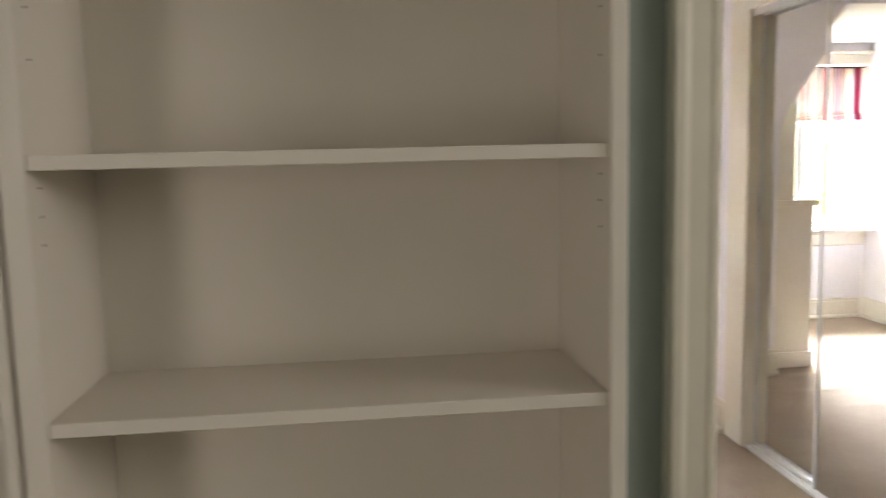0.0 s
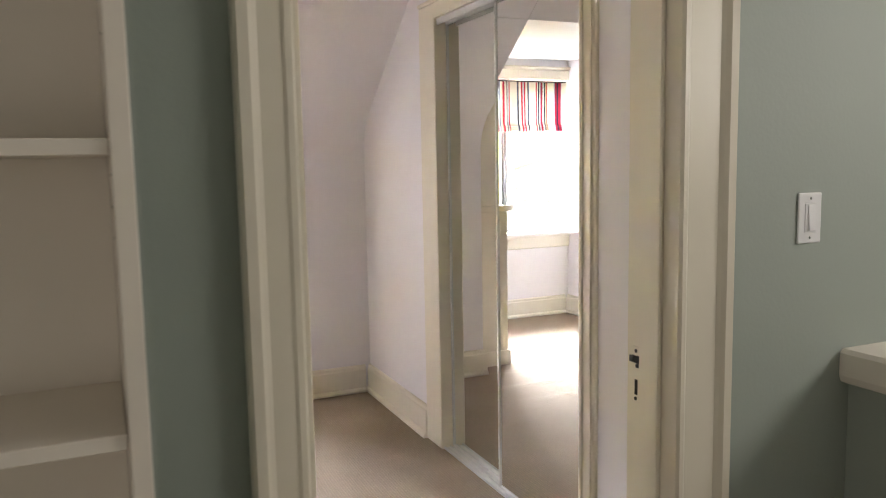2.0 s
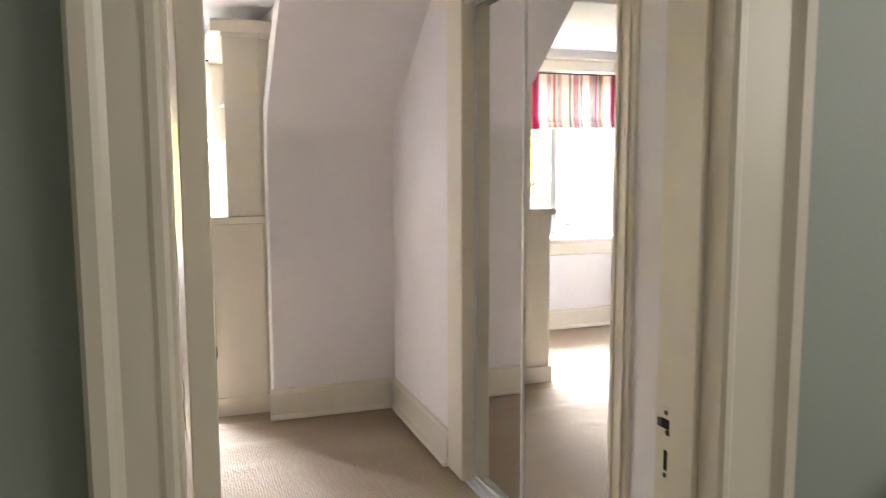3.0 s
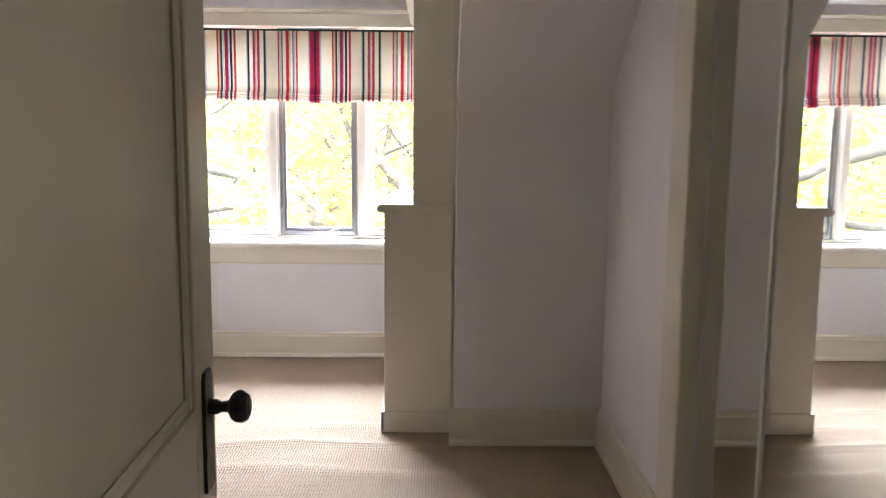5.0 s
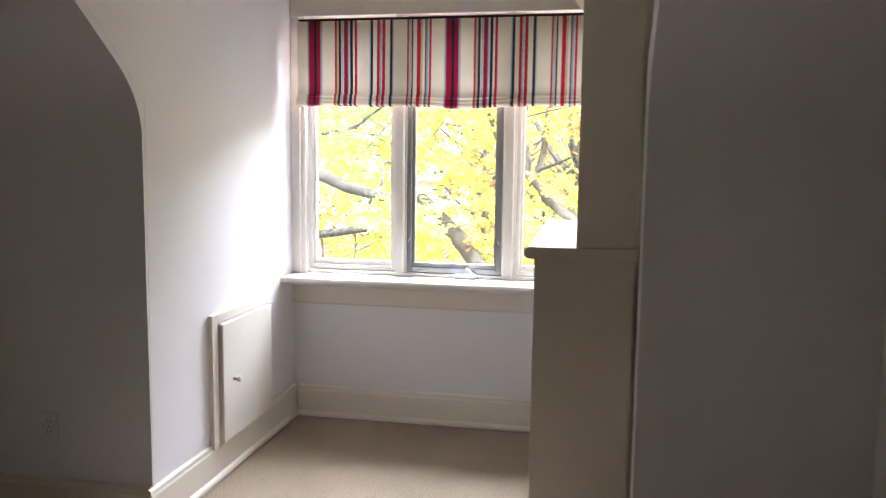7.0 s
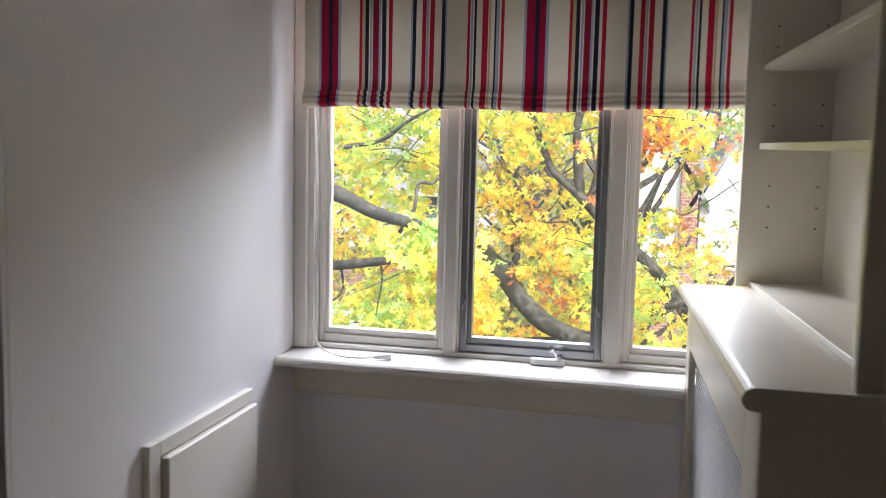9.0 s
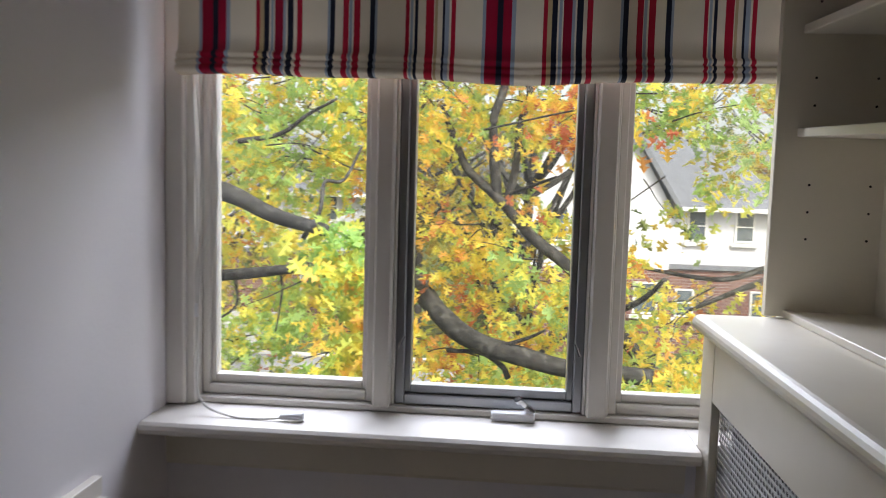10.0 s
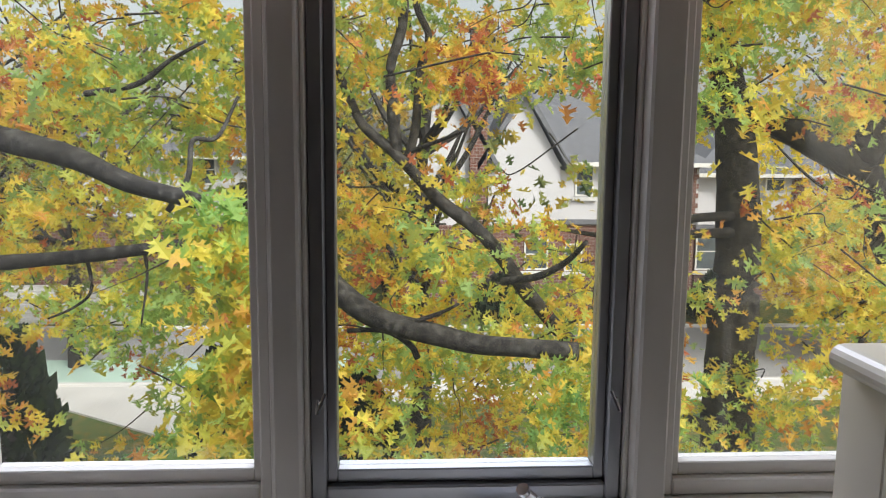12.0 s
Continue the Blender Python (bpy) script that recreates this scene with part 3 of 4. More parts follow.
# ---- window ----
def window():
    w = thing("window_1", "three-light casement window with cream frame, sill and crank", "window", kind="structure")
    yf = 6.20
    # jamb casing flat on the wall and deep reveal
    bm = B()
    box(bm, XL + 0.001, WX0, YW - 0.02, YW, 0.77, 2.075, 0.003)
    box(bm, WX1 - 0.03, XR, YW - 0.02, YW, 0.77, 2.075, 0.003)
    part("side_casing", bm, SASH, w)
    bm = B()
    box(bm, XL + 0.001, XR, YW - 0.022, YW, 2.076, 2.155, 0.003)
    prism(bm, [(YW, 2.156), (YW - 0.03, 2.156), (YW - 0.045, 2.172), (YW - 0.045, 2.182), (YW, 2.182)], "x", XL + 0.001, XR)
    part("head_casing", bm, TRIM, w)
    bm = B()
    prism(bm, [(YW + 0.09, 0.752), (YW + 0.09, 0.732), (6.022, 0.732), (6.012, 0.738), (6.008, 0.748), (6.012, 0.758), (6.022, 0.765), (YW + 0.09, 0.765)], "x", XL + 0.001, 0.605)
    box(bm, 0.6055, WX1, 6.08, YW + 0.09, 0.732, 0.765)
    part("window_sill", bm, SASH, w, "thick cream window stool")
    bm = B()
    prism(bm, [(YW, 0.605), (YW - 0.014, 0.605), (YW - 0.02, 0.615), (YW - 0.022, 0.70), (YW - 0.03, 0.715), (YW - 0.03, 0.7315), (YW, 0.7315)], "x", XL + 0.001, 0.605)
    part("apron", bm, TRIM, w)
    # outer frame
    bm = B()
    box(bm, WX0, WX0 + 0.022, YW - 0.0, YW + 0.12, 0.766, WZ1, 0.002)
    box(bm, WX1 - 0.022, WX1, YW, YW + 0.12, 0.766, WZ1, 0.002)
    box(bm, WX0 + 0.022, WX1 - 0.022, YW, YW + 0.12, WZ1 - 0.022, WZ1, 0.002)
    box(bm, WX0 + 0.022, WX1 - 0.022, YW + 0.02, YW + 0.12, 0.766, 0.782, 0.002)
    part("window_frame", bm, SASH, w)
    for a, b in ((-0.198, -0.155), (0.355, 0.405)):
        bm = B()
        box(bm, a, b, YW - 0.004, YW + 0.12, 0.7825, WZ1 - 0.0225, 0.004)
        box(bm, a - 0.008, a - 0.0005, YW + 0.03, YW + 0.12, 0.7825, WZ1 - 0.0225, 0.002)
        box(bm, b + 0.0005, b + 0.008, YW + 0.03, YW + 0.12, 0.7825, WZ1 - 0.0225, 0.002)
        part("mullion", bm, SASH, w)
    lights = ((WX0 + 0.023, -0.207, SASH, 0.032, YW + 0.06), (-0.146, 0.346, ALU, 0.04, YW + 0.05), (0.414, WX1 - 0.023, SASH, 0.036, YW + 0.06))
    for i, (a, b, m, f, y) in enumerate(lights):
        z0, z1 = 0.783, WZ1 - 0.023
        bm = B()
        fb = 0.05
        box(bm, a, a + f * 0.6, y - 0.01, y + 0.05, z0, z1, 0.003)
        box(bm, b - f * 0.6, b, y - 0.01, y + 0.05, z0, z1, 0.003)
        box(bm, a + f * 0.6, b - f * 0.6, y - 0.01, y + 0.05, z0, z0 + fb * 0.55, 0.003)
        box(bm, a + f * 0.6, b - f * 0.6, y - 0.01, y + 0.05, z1 - fb, z1, 0.003)
        box(bm, a + f * 0.6, a + f, y + 0.006, y + 0.045, z0 + fb * 0.55, z1 - fb, 0.002)
        box(bm, b - f, b - f * 0.6, y + 0.006, y + 0.045, z0 + fb * 0.55, z1 - fb, 0.002)
        box(bm, a + f, b - f, y + 0.006, y + 0.045, z0 + fb * 0.55, z0 + fb, 0.002)
        s = part("sash", bm, m, w, "grey metal-faced opening sash" if i == 1 else "cream fixed sash")
        bm = B()
        box(bm, a + f, b - f, y + 0.024, y + 0.028, z0 + fb, z1 - fb)
        p = part("pane", bm, HAZY_GLASS if i == 2 else GLASS, s, "hazy window pane" if i == 2 else "clear window pane")
        p.visible_shadow = False
        if i == 1:
            for x, dx in ((a + 0.012, 0.012), (b - 0.012, -0.012)):
                bm = B()
                cyl(bm, (x, y - 0.012, z0 + 0.17), (x, y - 0.03, z0 + 0.155), 0.003, n=8)
                cyl(bm, (x, y - 0.03, z0 + 0.155), (x + dx, y - 0.022, z0 + 0.185), 0.003, n=8)
                part("screen_clip", bm, CHROME, s, "bright metal spring clip")
    c = B()
    box(c, 0.112, 0.225, YW - 0.012, YW + 0.019, 0.7655, 0.788, 0.004, 2)
    crank = part("crank_base", c, PLASTIC, w, "white crank operator")
    c = B()
    cyl(c, (0.208, YW + 0.004, 0.788), (0.205, YW + 0.0, 0.802), 0.010, n=12)
    cyl(c, (0.205, YW + 0.0, 0.802), (0.184, YW - 0.008, 0.824), 0.0065, n=10)
    cyl(c, (0.184, YW - 0.006, 0.820), (0.179, YW - 0.012, 0.828), 0.010, n=12)
    cyl(c, (0.208, YW - 0.004, 0.804), (0.222, YW - 0.012, 0.794), 0.009, 0.007, n=12)
    part("crank_handle", c, CHROME, crank, "small folded metal crank handle")


window()

# ---- striped roman blind ----
def blind_material():
    m = mat("striped_cream_fabric", (0.70, 0.62, 0.49), 0.9, vary=0.04, scale=6, bump=0.3, bump_scale=400)
    n, l = m.node_tree.nodes, m.node_tree.links
    b = n["Principled BSDF"]
    co = n["Texture Coordinate"]
    sep = n.new("ShaderNodeSeparateXYZ")
    l.new(co.outputs["Object"], sep.inputs[0])
    mod = n.new("ShaderNodeMath")
    mod.operation = "MODULO"
    mod.inputs[1].default_value = 0.699
    shift = n.new("ShaderNodeMath")
    shift.inputs[1].default_value = 0.699 - 0.053
    l.new(sep.outputs["X"], shift.inputs[0])
    l.new(shift.outputs[0], mod.inputs[0])
    div = n.new("ShaderNodeMath")
    div.operation = "DIVIDE"
    div.inputs[1].default_value = 0.699
    l.new(mod.outputs[0], div.inputs[0])
    red, navy = (0.42, 0.012, 0.035), (0.016, 0.018, 0.032)
    grey = (0.30, 0.35, 0.42)
    tan = (0.48, 0.36, 0.2)
    crim, wine2 = (0.30, 0.006, 0.03), (0.26, 0.008, 0.03)
    stripes = [(0.0, 0.011, grey), (0.011, 0.05, crim), (0.05, 0.07, navy), (0.07, 0.099, crim), (0.099, 0.113, grey),
               (0.206, 0.220, red), (0.220, 0.235, tan), (0.235, 0.253, navy), (0.259, 0.269, grey), (0.273, 0.302, wine2), (0.302, 0.312, grey), (0.318, 0.339, navy), (0.352, 0.371, red),
               (0.463, 0.472, grey), (0.472, 0.489, navy), (0.518, 0.538, red), (0.54, 0.55, grey), (0.556, 0.578, red), (0.612, 0.629, navy), (0.629, 0.637, grey),
               (0.735, 0.748, red), (0.752, 0.761, grey), (0.767, 0.778, navy), (0.805, 0.833, red), (0.836, 0.846, tan), (0.863, 0.871, navy), (0.871, 0.886, grey), (0.893, 0.908, red)]
    prev = b.inputs["Base Color"].links[0].from_socket
    for a, c, rgb in stripes:
        mx = n.new("ShaderNodeMix")
        mx.data_type = "RGBA"
        cmp_ = n.new("ShaderNodeMath")
        cmp_.operation = "COMPARE"
        cmp_.inputs[1].default_value, cmp_.inputs[2].default_value = (a + c) / 2, (c - a) / 2
        l.new(div.outputs[0], cmp_.inputs[0])
        l.new(cmp_.outputs[0], mx.inputs[0])
        l.new(prev, mx.inputs[6])
        mx.inputs[7].default_value = (*rgb, 1)
        prev = mx.outputs[2]
    l.new(prev, b.inputs["Base Color"])
    tr = n.new("ShaderNodeBsdfTranslucent")
    l.new(prev, tr.inputs["Color"])
    ms = n.new("ShaderNodeMixShader")
    ms.inputs[0].default_value = 0.06
    l.new(b.outputs[0], ms.inputs[1])
    l.new(tr.outputs[0], ms.inputs[2])
    l.new(ms.outputs[0], n["Material Output"].inputs["Surface"])
    return m


BLIND = blind_material()
BX0, BX1, BZ0, BZ1, BY = -0.69, 0.80, 1.622, 2.045, 6.115


def blind():
    k = thing("roman_blind", "cream roman blind with red, plum and navy stripes, half raised", "blind", (BX0, BY, 0))
    w = BX1 - BX0
    prof = [(0.03, BZ1), (0.0, BZ1 - 0.004), (-0.001, BZ0 + 0.10), (-0.004, BZ0 + 0.058), (-0.018, BZ0 + 0.05), (-0.020, BZ0 + 0.042), (-0.008, BZ0 + 0.038),
            (-0.022, BZ0 + 0.033), (-0.026, BZ0 + 0.026), (-0.012, BZ0 + 0.022), (-0.024, BZ0 + 0.017), (-0.028, BZ0 + 0.008), (-0.014, BZ0), (0.012, BZ0 - 0.002), (0.02, BZ0 + 0.012)]
    bm = B()
    nx = 60
    rows = []
    for i in range(nx + 1):
        x = w * i / nx
        wave = 0.004 * math.sin(x * 9.0) + 0.003 * math.sin(x * 23.0 + 1)
        sag = 0.006 * math.sin(x * 5.2 + 0.4) + 0.003 * math.sin(x * 13.0)
        rows.append([bm.verts.new((x, d + wave * min(1, (BZ1 - z) / 0.3), z + sag * max(0.0, 1 - (z - BZ0) / 0.2))) for d, z in prof])
    for p, q in zip(rows, rows[1:]):
        for i in range(len(prof) - 1):
            bm.faces.new((p[i], p[i + 1], q[i + 1], q[i]))
    part("fabric", bm, BLIND, k, smooth=True)
    bm = B()
    box(bm, 0.002, w - 0.002, 0.004, 0.045, BZ1 + 0.001, BZ1 + 0.008, 0.002)
    part("head_rail", bm, HOLE, k, "dark slim head rail")


blind()


def tube(name, pts, r, material, parent=None, label=""):
    cu = bpy.data.curves.new(name, "CURVE")
    cu.dimensions = "3D"
    cu.bevel_depth, cu.bevel_resolution = r, 2
    s = cu.splines.new("BEZIER")
    s.bezier_points.add(len(pts) - 1)
    for bp, p in zip(s.bezier_points, pts):
        bp.co = p
        bp.handle_left_type = bp.handle_right_type = "AUTO"
    tmp = bpy.data.objects.new(name, cu)
    scene.collection.objects.link(tmp)
    dg = bpy.context.evaluated_depsgraph_get()
    me = bpy.data.meshes.new_from_object(tmp.evaluated_get(dg))
    bpy.data.objects.remove(tmp)
    bpy.data.curves.remove(cu)
    me.materials.clear()
    me.materials.append(material)
    ob = new(name, me)
    ob.parent = parent
    if label:
        ob["label"] = label
    return ob


def blind_cord():
    c = thing("blind_cord", "white looped pull cord ending in a plastic tassel on the sill", "cord", (0, 0, 0))
    for j, (dx, sway) in enumerate(((0.0, 0.004), (0.011, 0.012), (0.022, -0.006), (0.034, 0.010), (0.046, 0.016))):
        tube("cord", [(-0.662 + dx, 6.13, 1.63), (-0.660 + dx * 1.05 + sway * 0.5, 6.14, 1.45), (-0.658 + dx * 0.8 + sway, 6.145, 1.28), (-0.657 + dx * 0.35, 6.143, 1.14), (-0.655 + 0.001 * j, 6.14, 1.0 - 0.015 * j)], 0.0021, CORD, c)
    bm = B()
    cyl(bm, (-0.654, 6.14, 1.045), (-0.654, 6.14, 1.01), 0.004, 0.006, 10)
    part("cord_joiner", bm, PLASTIC, c, "small white cord joiner")
    tube("cord", [(-0.654, 6.14, 1.01), (-0.654, 6.14, 0.95), (-0.652, 6.14, 0.9)], 0.003, CORD, c)
    tube("cord", [(-0.652, 6.14, 0.9), (-0.650, 6.13, 0.86), (-0.63, 6.11, 0.80), (-0.56, 6.09, 0.772), (-0.47, 6.08, 0.7685), (-0.41, 6.085, 0.772)], 0.003, CORD, c)
    bm = B()
    cyl(bm, (-0.415, 6.085, 0.775), (-0.355, 6.09, 0.7765), 0.007, 0.011, 14)
    part("tassel", bm, PLASTIC, c, "white plastic tassel")


blind_cord()

# ---- hall: built-in shelves, half wall, enclosing walls ----
def hall_shelves():
    k = thing("hall_bookshelf", "white built-in shelves recessed in the hall wall", "bookshelf", (0, 0, 0))
    y0, y1 = 1.305, 1.59
    bm = B()
    box(bm, 0.172, 0.198, y0 - 0.008, y1, 0.0, 2.3, 0.002)
    part("side_panel", bm, SHELF, k)
    bm = B()
    box(bm, -0.665, -0.632, y0 - 0.008, y1, 0.0, 2.3, 0.002)
    part("divider", bm, SHELF, k)
    bm = B()
    box(bm, -1.5, -1.47, y0 - 0.008, y1, 0.0, 2.3, 0.002)
    part("side_panel", bm, SHELF, k)
    bm = B()
    box(bm, -0.69, -0.672, y0 - 0.008, y1, 0.0, 2.3, 0.002)
    part("divider", bm, SHELF, k)
    for a, b in ((-0.6315, 0.1715), (-1.4695, -0.6905)):
        bm = B()
        box(bm, a, b, y1 - 0.012, y1 - 0.001, 0.0, 2.3)
        part("back_panel", bm, SHELF, k)
        for z in (0.31, 0.675, 1.048, 1.42, 1.80, 2.17):
            bm = B()
            box(bm, a + 0.0005, b - 0.0005, y0, y1 - 0.0125, z - 0.021, z, 0.0015)
            part("shelf", bm, SHELF, k)
    for x, s in ((0.1718, -1), (-0.6318, 1)):
        for z in (1.295, 1.335, 1.375, 1.55, 1.62):
            for y in (y0 + 0.04,):
                bm = B()
                cyl(bm, (x - s * 0.001, y, z), (x + s * 0.0008, y, z), 0.002, n=8)
                part("pin_hole", bm, HOLE, k)


hall_shelves()
bm = B()
box(bm, -1.6, 0.203, 1.31, YD0 - 0.0045, 2.3, ZC)
box(bm, 0.1985, 0.203, 1.30, YD0 - 0.0045, -0.05, 2.3)
box(bm, -1.6, -1.5, 1.3, YD0, -0.05, 2.3)
structure("wall_shelf_recess", bm, GREEN, "sage green wall around the built-in shelves", "wall")
bm = B()
box(bm, -1.7, -1.6, -1.7, YD0, -0.05, ZC)
box(bm, -1.6, 3.2, -1.7, -1.6, -2.6, ZC)
box(bm, 3.1, 3.2, -1.6, YD0 - 0.0045, -2.6, ZC)
box(bm, 1.905, 3.1, -1.6, YD0 - 0.0045, -2.7, -2.6)
structure("wall_hall_outer", bm, GREEN, "sage green hall and stair walls", "wall")
bm = B()
box(bm, -1.7, 3.2, -1.7, YD0 - 0.0045, ZC, ZC + 0.1)
structure("ceiling_hall", bm, CEIL, "white hall ceiling", "ceiling")
bm = B()
box(bm, 1.795, 1.905, -1.6, YD0 - 0.005, 0.0, 0.838)
structure("wall_half", bm, GREEN, "sage green half wall beside the stairs", "wall")
bm = B()
prism(bm, [(1.759, 0.856), (1.765, 0.840), (1.780, 0.833), (1.935, 0.833), (1.950, 0.853), (1.950, 0.913), (1.940, 0.920), (1.769, 0.920), (1.759, 0.910)], "y", -1.6, YD0 - 0.006)
structure("trim_half_wall_cap", bm, SHELF, "thick white painted cap on the half wall", "trim")
# Added area lamp by the closed stair wall; stands for unseen light there.
lamp = new("stair_fill_light", bpy.data.lights.new("stair_fill_light", "AREA"))
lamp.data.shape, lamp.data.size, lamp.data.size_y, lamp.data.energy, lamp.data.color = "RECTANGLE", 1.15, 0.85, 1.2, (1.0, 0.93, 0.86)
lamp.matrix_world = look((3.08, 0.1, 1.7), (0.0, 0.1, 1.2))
# Added fill lamp before the blank left wall, to brighten shelves and doorway.
rear = new("hall_fill_light", bpy.data.lights.new("hall_fill_light", "AREA"))
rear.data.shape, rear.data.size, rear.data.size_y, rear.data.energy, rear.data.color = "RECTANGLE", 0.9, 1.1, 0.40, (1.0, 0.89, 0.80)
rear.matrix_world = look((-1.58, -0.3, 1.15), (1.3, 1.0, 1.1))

# ---- outside ----
def noise_mix(name, colors, scale, rough=0.9, bump=0.0, detail=6):
    """A natural surface whose colour drifts between several tones."""
    m = bpy.data.materials.new(name)
    m.use_nodes = True
    n, l = m.node_tree.nodes, m.node_tree.links
    b = n["Principled BSDF"]
    b.inputs["Roughness"].default_value = rough
    co, t, r = n.new("ShaderNodeTexCoord"), n.new("ShaderNodeTexNoise"), n.new("ShaderNodeValToRGB")
    t.inputs["Scale"].default_value, t.inputs["Detail"].default_value = scale, detail
    l.new(co.outputs["Object"], t.inputs["Vector"])
    l.new(t.outputs["Fac"], r.inputs[0])
    while len(r.color_ramp.elements) < len(colors):
        r.color_ramp.elements.new(0.5)
    for i, (e, c) in enumerate(zip(r.color_ramp.elements, colors)):
        e.position = 0.32 + 0.36 * i / (len(colors) - 1)
        e.color = (*c, 1)
    l.new(r.outputs[0], b.inputs["Base Color"])
    if bump:
        k = n.new("ShaderNodeBump")
        k.inputs["Strength"].default_value, k.inputs["Distance"].default_value = bump, 0.02
        l.new(t.outputs["Fac"], k.inputs["Height"])
        l.new(k.outputs[0], b.inputs["Normal"])
    return m


def leaf_material(name, colors, patch, glow=0.45):
    """Leaves: each one its own tone, on top of broad patches of green, yellow and rust."""
    m = bpy.data.materials.new(name)
    m.use_nodes = True
    n, l = m.node_tree.nodes, m.node_tree.links
    b = n["Principled BSDF"]
    b.inputs["Roughness"].default_value = 0.5
    b.inputs["Specular IOR Level"].default_value = 0.25
    co, t, g = n.new("ShaderNodeTexCoord"), n.new("ShaderNodeTexNoise"), n.new("ShaderNodeNewGeometry")
    t.inputs["Scale"].default_value, t.inputs["Detail"].default_value = patch, 2
    l.new(co.outputs["Object"], t.inputs["Vector"])
    a = n.new("ShaderNodeMath")
    a.operation = "MULTIPLY_ADD"
    a.inputs[1].default_value, a.inputs[2].default_value = 0.28, -0.14
    l.new(g.outputs["Random Per Island"], a.inputs[0])
    s = n.new("ShaderNodeMath")
    l.new(t.outputs["Fac"], s.inputs[0])
    l.new(a.outputs[0], s.inputs[1])
    r = n.new("ShaderNodeValToRGB")
    while len(r.color_ramp.elements) < len(colors):
        r.color_ramp.elements.new(0.5)
    for e, (p, c) in zip(r.color_ramp.elements, colors):
        e.position, e.color = p, (*c, 1)
    l.new(s.outputs[0], r.inputs[0])
    l.new(r.outputs[0], b.inputs["Base Color"])
    tr, mx = n.new("ShaderNodeBsdfTranslucent"), n.new("ShaderNodeMixShader")
    l.new(r.outputs[0], tr.inputs[0])
    mx.inputs[0].default_value = glow
    l.new(b.outputs[0], mx.inputs[1])
    l.new(tr.outputs[0], mx.inputs[2])
    l.new(mx.outputs[0], n["Material Output"].inputs["Surface"])
    return m


GZ = -5.4
GRASS = noise_mix("lawn_with_fallen_leaves", ((0.05, 0.09, 0.02), (0.09, 0.12, 0.03), (0.25, 0.17, 0.05)), 6.0)
ASPHALT = mat("worn_asphalt", (0.30, 0.30, 0.30), 0.85, vary=0.15, scale=0.6, bump=0.3)
CONCRETE = mat("pale_concrete", (0.62, 0.61, 0.59), 0.85, vary=0.1, scale=0.8, bump=0.2)
MINT = mat("worn_mint_road_paint", (0.46, 0.62, 0.54), 0.8, vary=0.12, scale=1.2, bump=0.2)
BARK = noise_mix("grey_brown_bark", ((0.016, 0.015, 0.013), (0.04, 0.036, 0.031), (0.10, 0.096, 0.085)), 14.0, 0.95, 0.9)
STUCCO = mat("white_stucco", (0.60, 0.595, 0.615), 0.9, vary=0.06, scale=0.7, bump=0.2)
ROOF = mat("grey_slate_roof", (0.16, 0.165, 0.18), 0.8, vary=0.25, scale=5.0)
DARKGLASS = mat("dark_house_glass", (0.10, 0.12, 0.13), 0.08, vary=0.3)
WHITEWOOD = mat("white_painted_wood", (0.75, 0.74, 0.7), 0.5, vary=0.04)
HEDGE = noise_mix("dark_conifer_green", ((0.012, 0.02, 0.01), (0.03, 0.05, 0.02), (0.05, 0.07, 0.03)), 9.0)


def brick_material():
    m = bpy.data.materials.new("red_brown_brick")
    m.use_nodes = True
    n, l = m.node_tree.nodes, m.node_tree.links
    b = n["Principled BSDF"]
    b.inputs["Roughness"].default_value = 0.9
    co, br, mp = n.new("ShaderNodeTexCoord"), n.new("ShaderNodeTexBrick"), n.new("ShaderNodeMapping")
    mp.inputs["Rotation"].default_value = (radians(90), 0, 0)
    l.new(co.outputs["Object"], mp.inputs[0])
    l.new(mp.outputs[0], br.inputs["Vector"])
    br.inputs["Color1"].default_value = (0.20, 0.085, 0.06, 1)
    br.inputs["Color2"].default_value = (0.13, 0.06, 0.045, 1)
    br.inputs["Mortar"].default_value = (0.32, 0.28, 0.25, 1)
    br.inputs["Scale"].default_value = 2.0
    br.inputs["Mortar Size"].default_value = 0.02
    l.new(br.outputs["Color"], b.inputs["Base Color"])
    return m


BRICK = brick_material()

bm = B()
box(bm, -600, 600, 6.6, 1500, GZ - 0.3, GZ)
structure("ground", bm, GRASS, "lawn strewn with fallen autumn leaves", "ground")
bm = B()
box(bm, -300, 300, 26.0, 32.5, GZ, GZ + 0.02)
structure("road", bm, ASPHALT, "pale worn asphalt street", "road")
bm = B()
prism(bm, [(-12.0, 26.0), (-8.3, 24.2), (-4.8, 21.9), (-2.9, 20.7), (-1.0, 26.0)], "z", GZ, GZ + 0.05)
box(bm, -300, -12.2, 24.4, 25.9, GZ, GZ + 0.05)
box(bm, -0.9, 300, 24.4, 25.9, GZ, GZ + 0.05)
structure("pavement", bm, CONCRETE, "pale concrete drive and pavement", "pavement")
bm = B()
box(bm, -300, 300, 25.92, 26.08, GZ, GZ + 0.13, 0.02)
box(bm, -300, 300, 32.45, 32.6, GZ, GZ + 0.13, 0.02)
structure("kerb", bm, CONCRETE, "raised concrete kerb", "kerb")
bm = B()
box(bm, -30, -1.5, 26.2, 28.6, GZ + 0.02, GZ + 0.025)
structure("road_marking", bm, MINT, "pale green painted lane along the street", "road marking")
bm = B()
for i in range(6):
    box(bm, -16, -9.5, 33.4 + i * 0.45, 33.85 + i * 0.45, GZ, GZ + 0.16 * (i + 1), 0.01)
structure("garden_steps", bm, CONCRETE, "pale concrete garden steps and terrace", "steps")


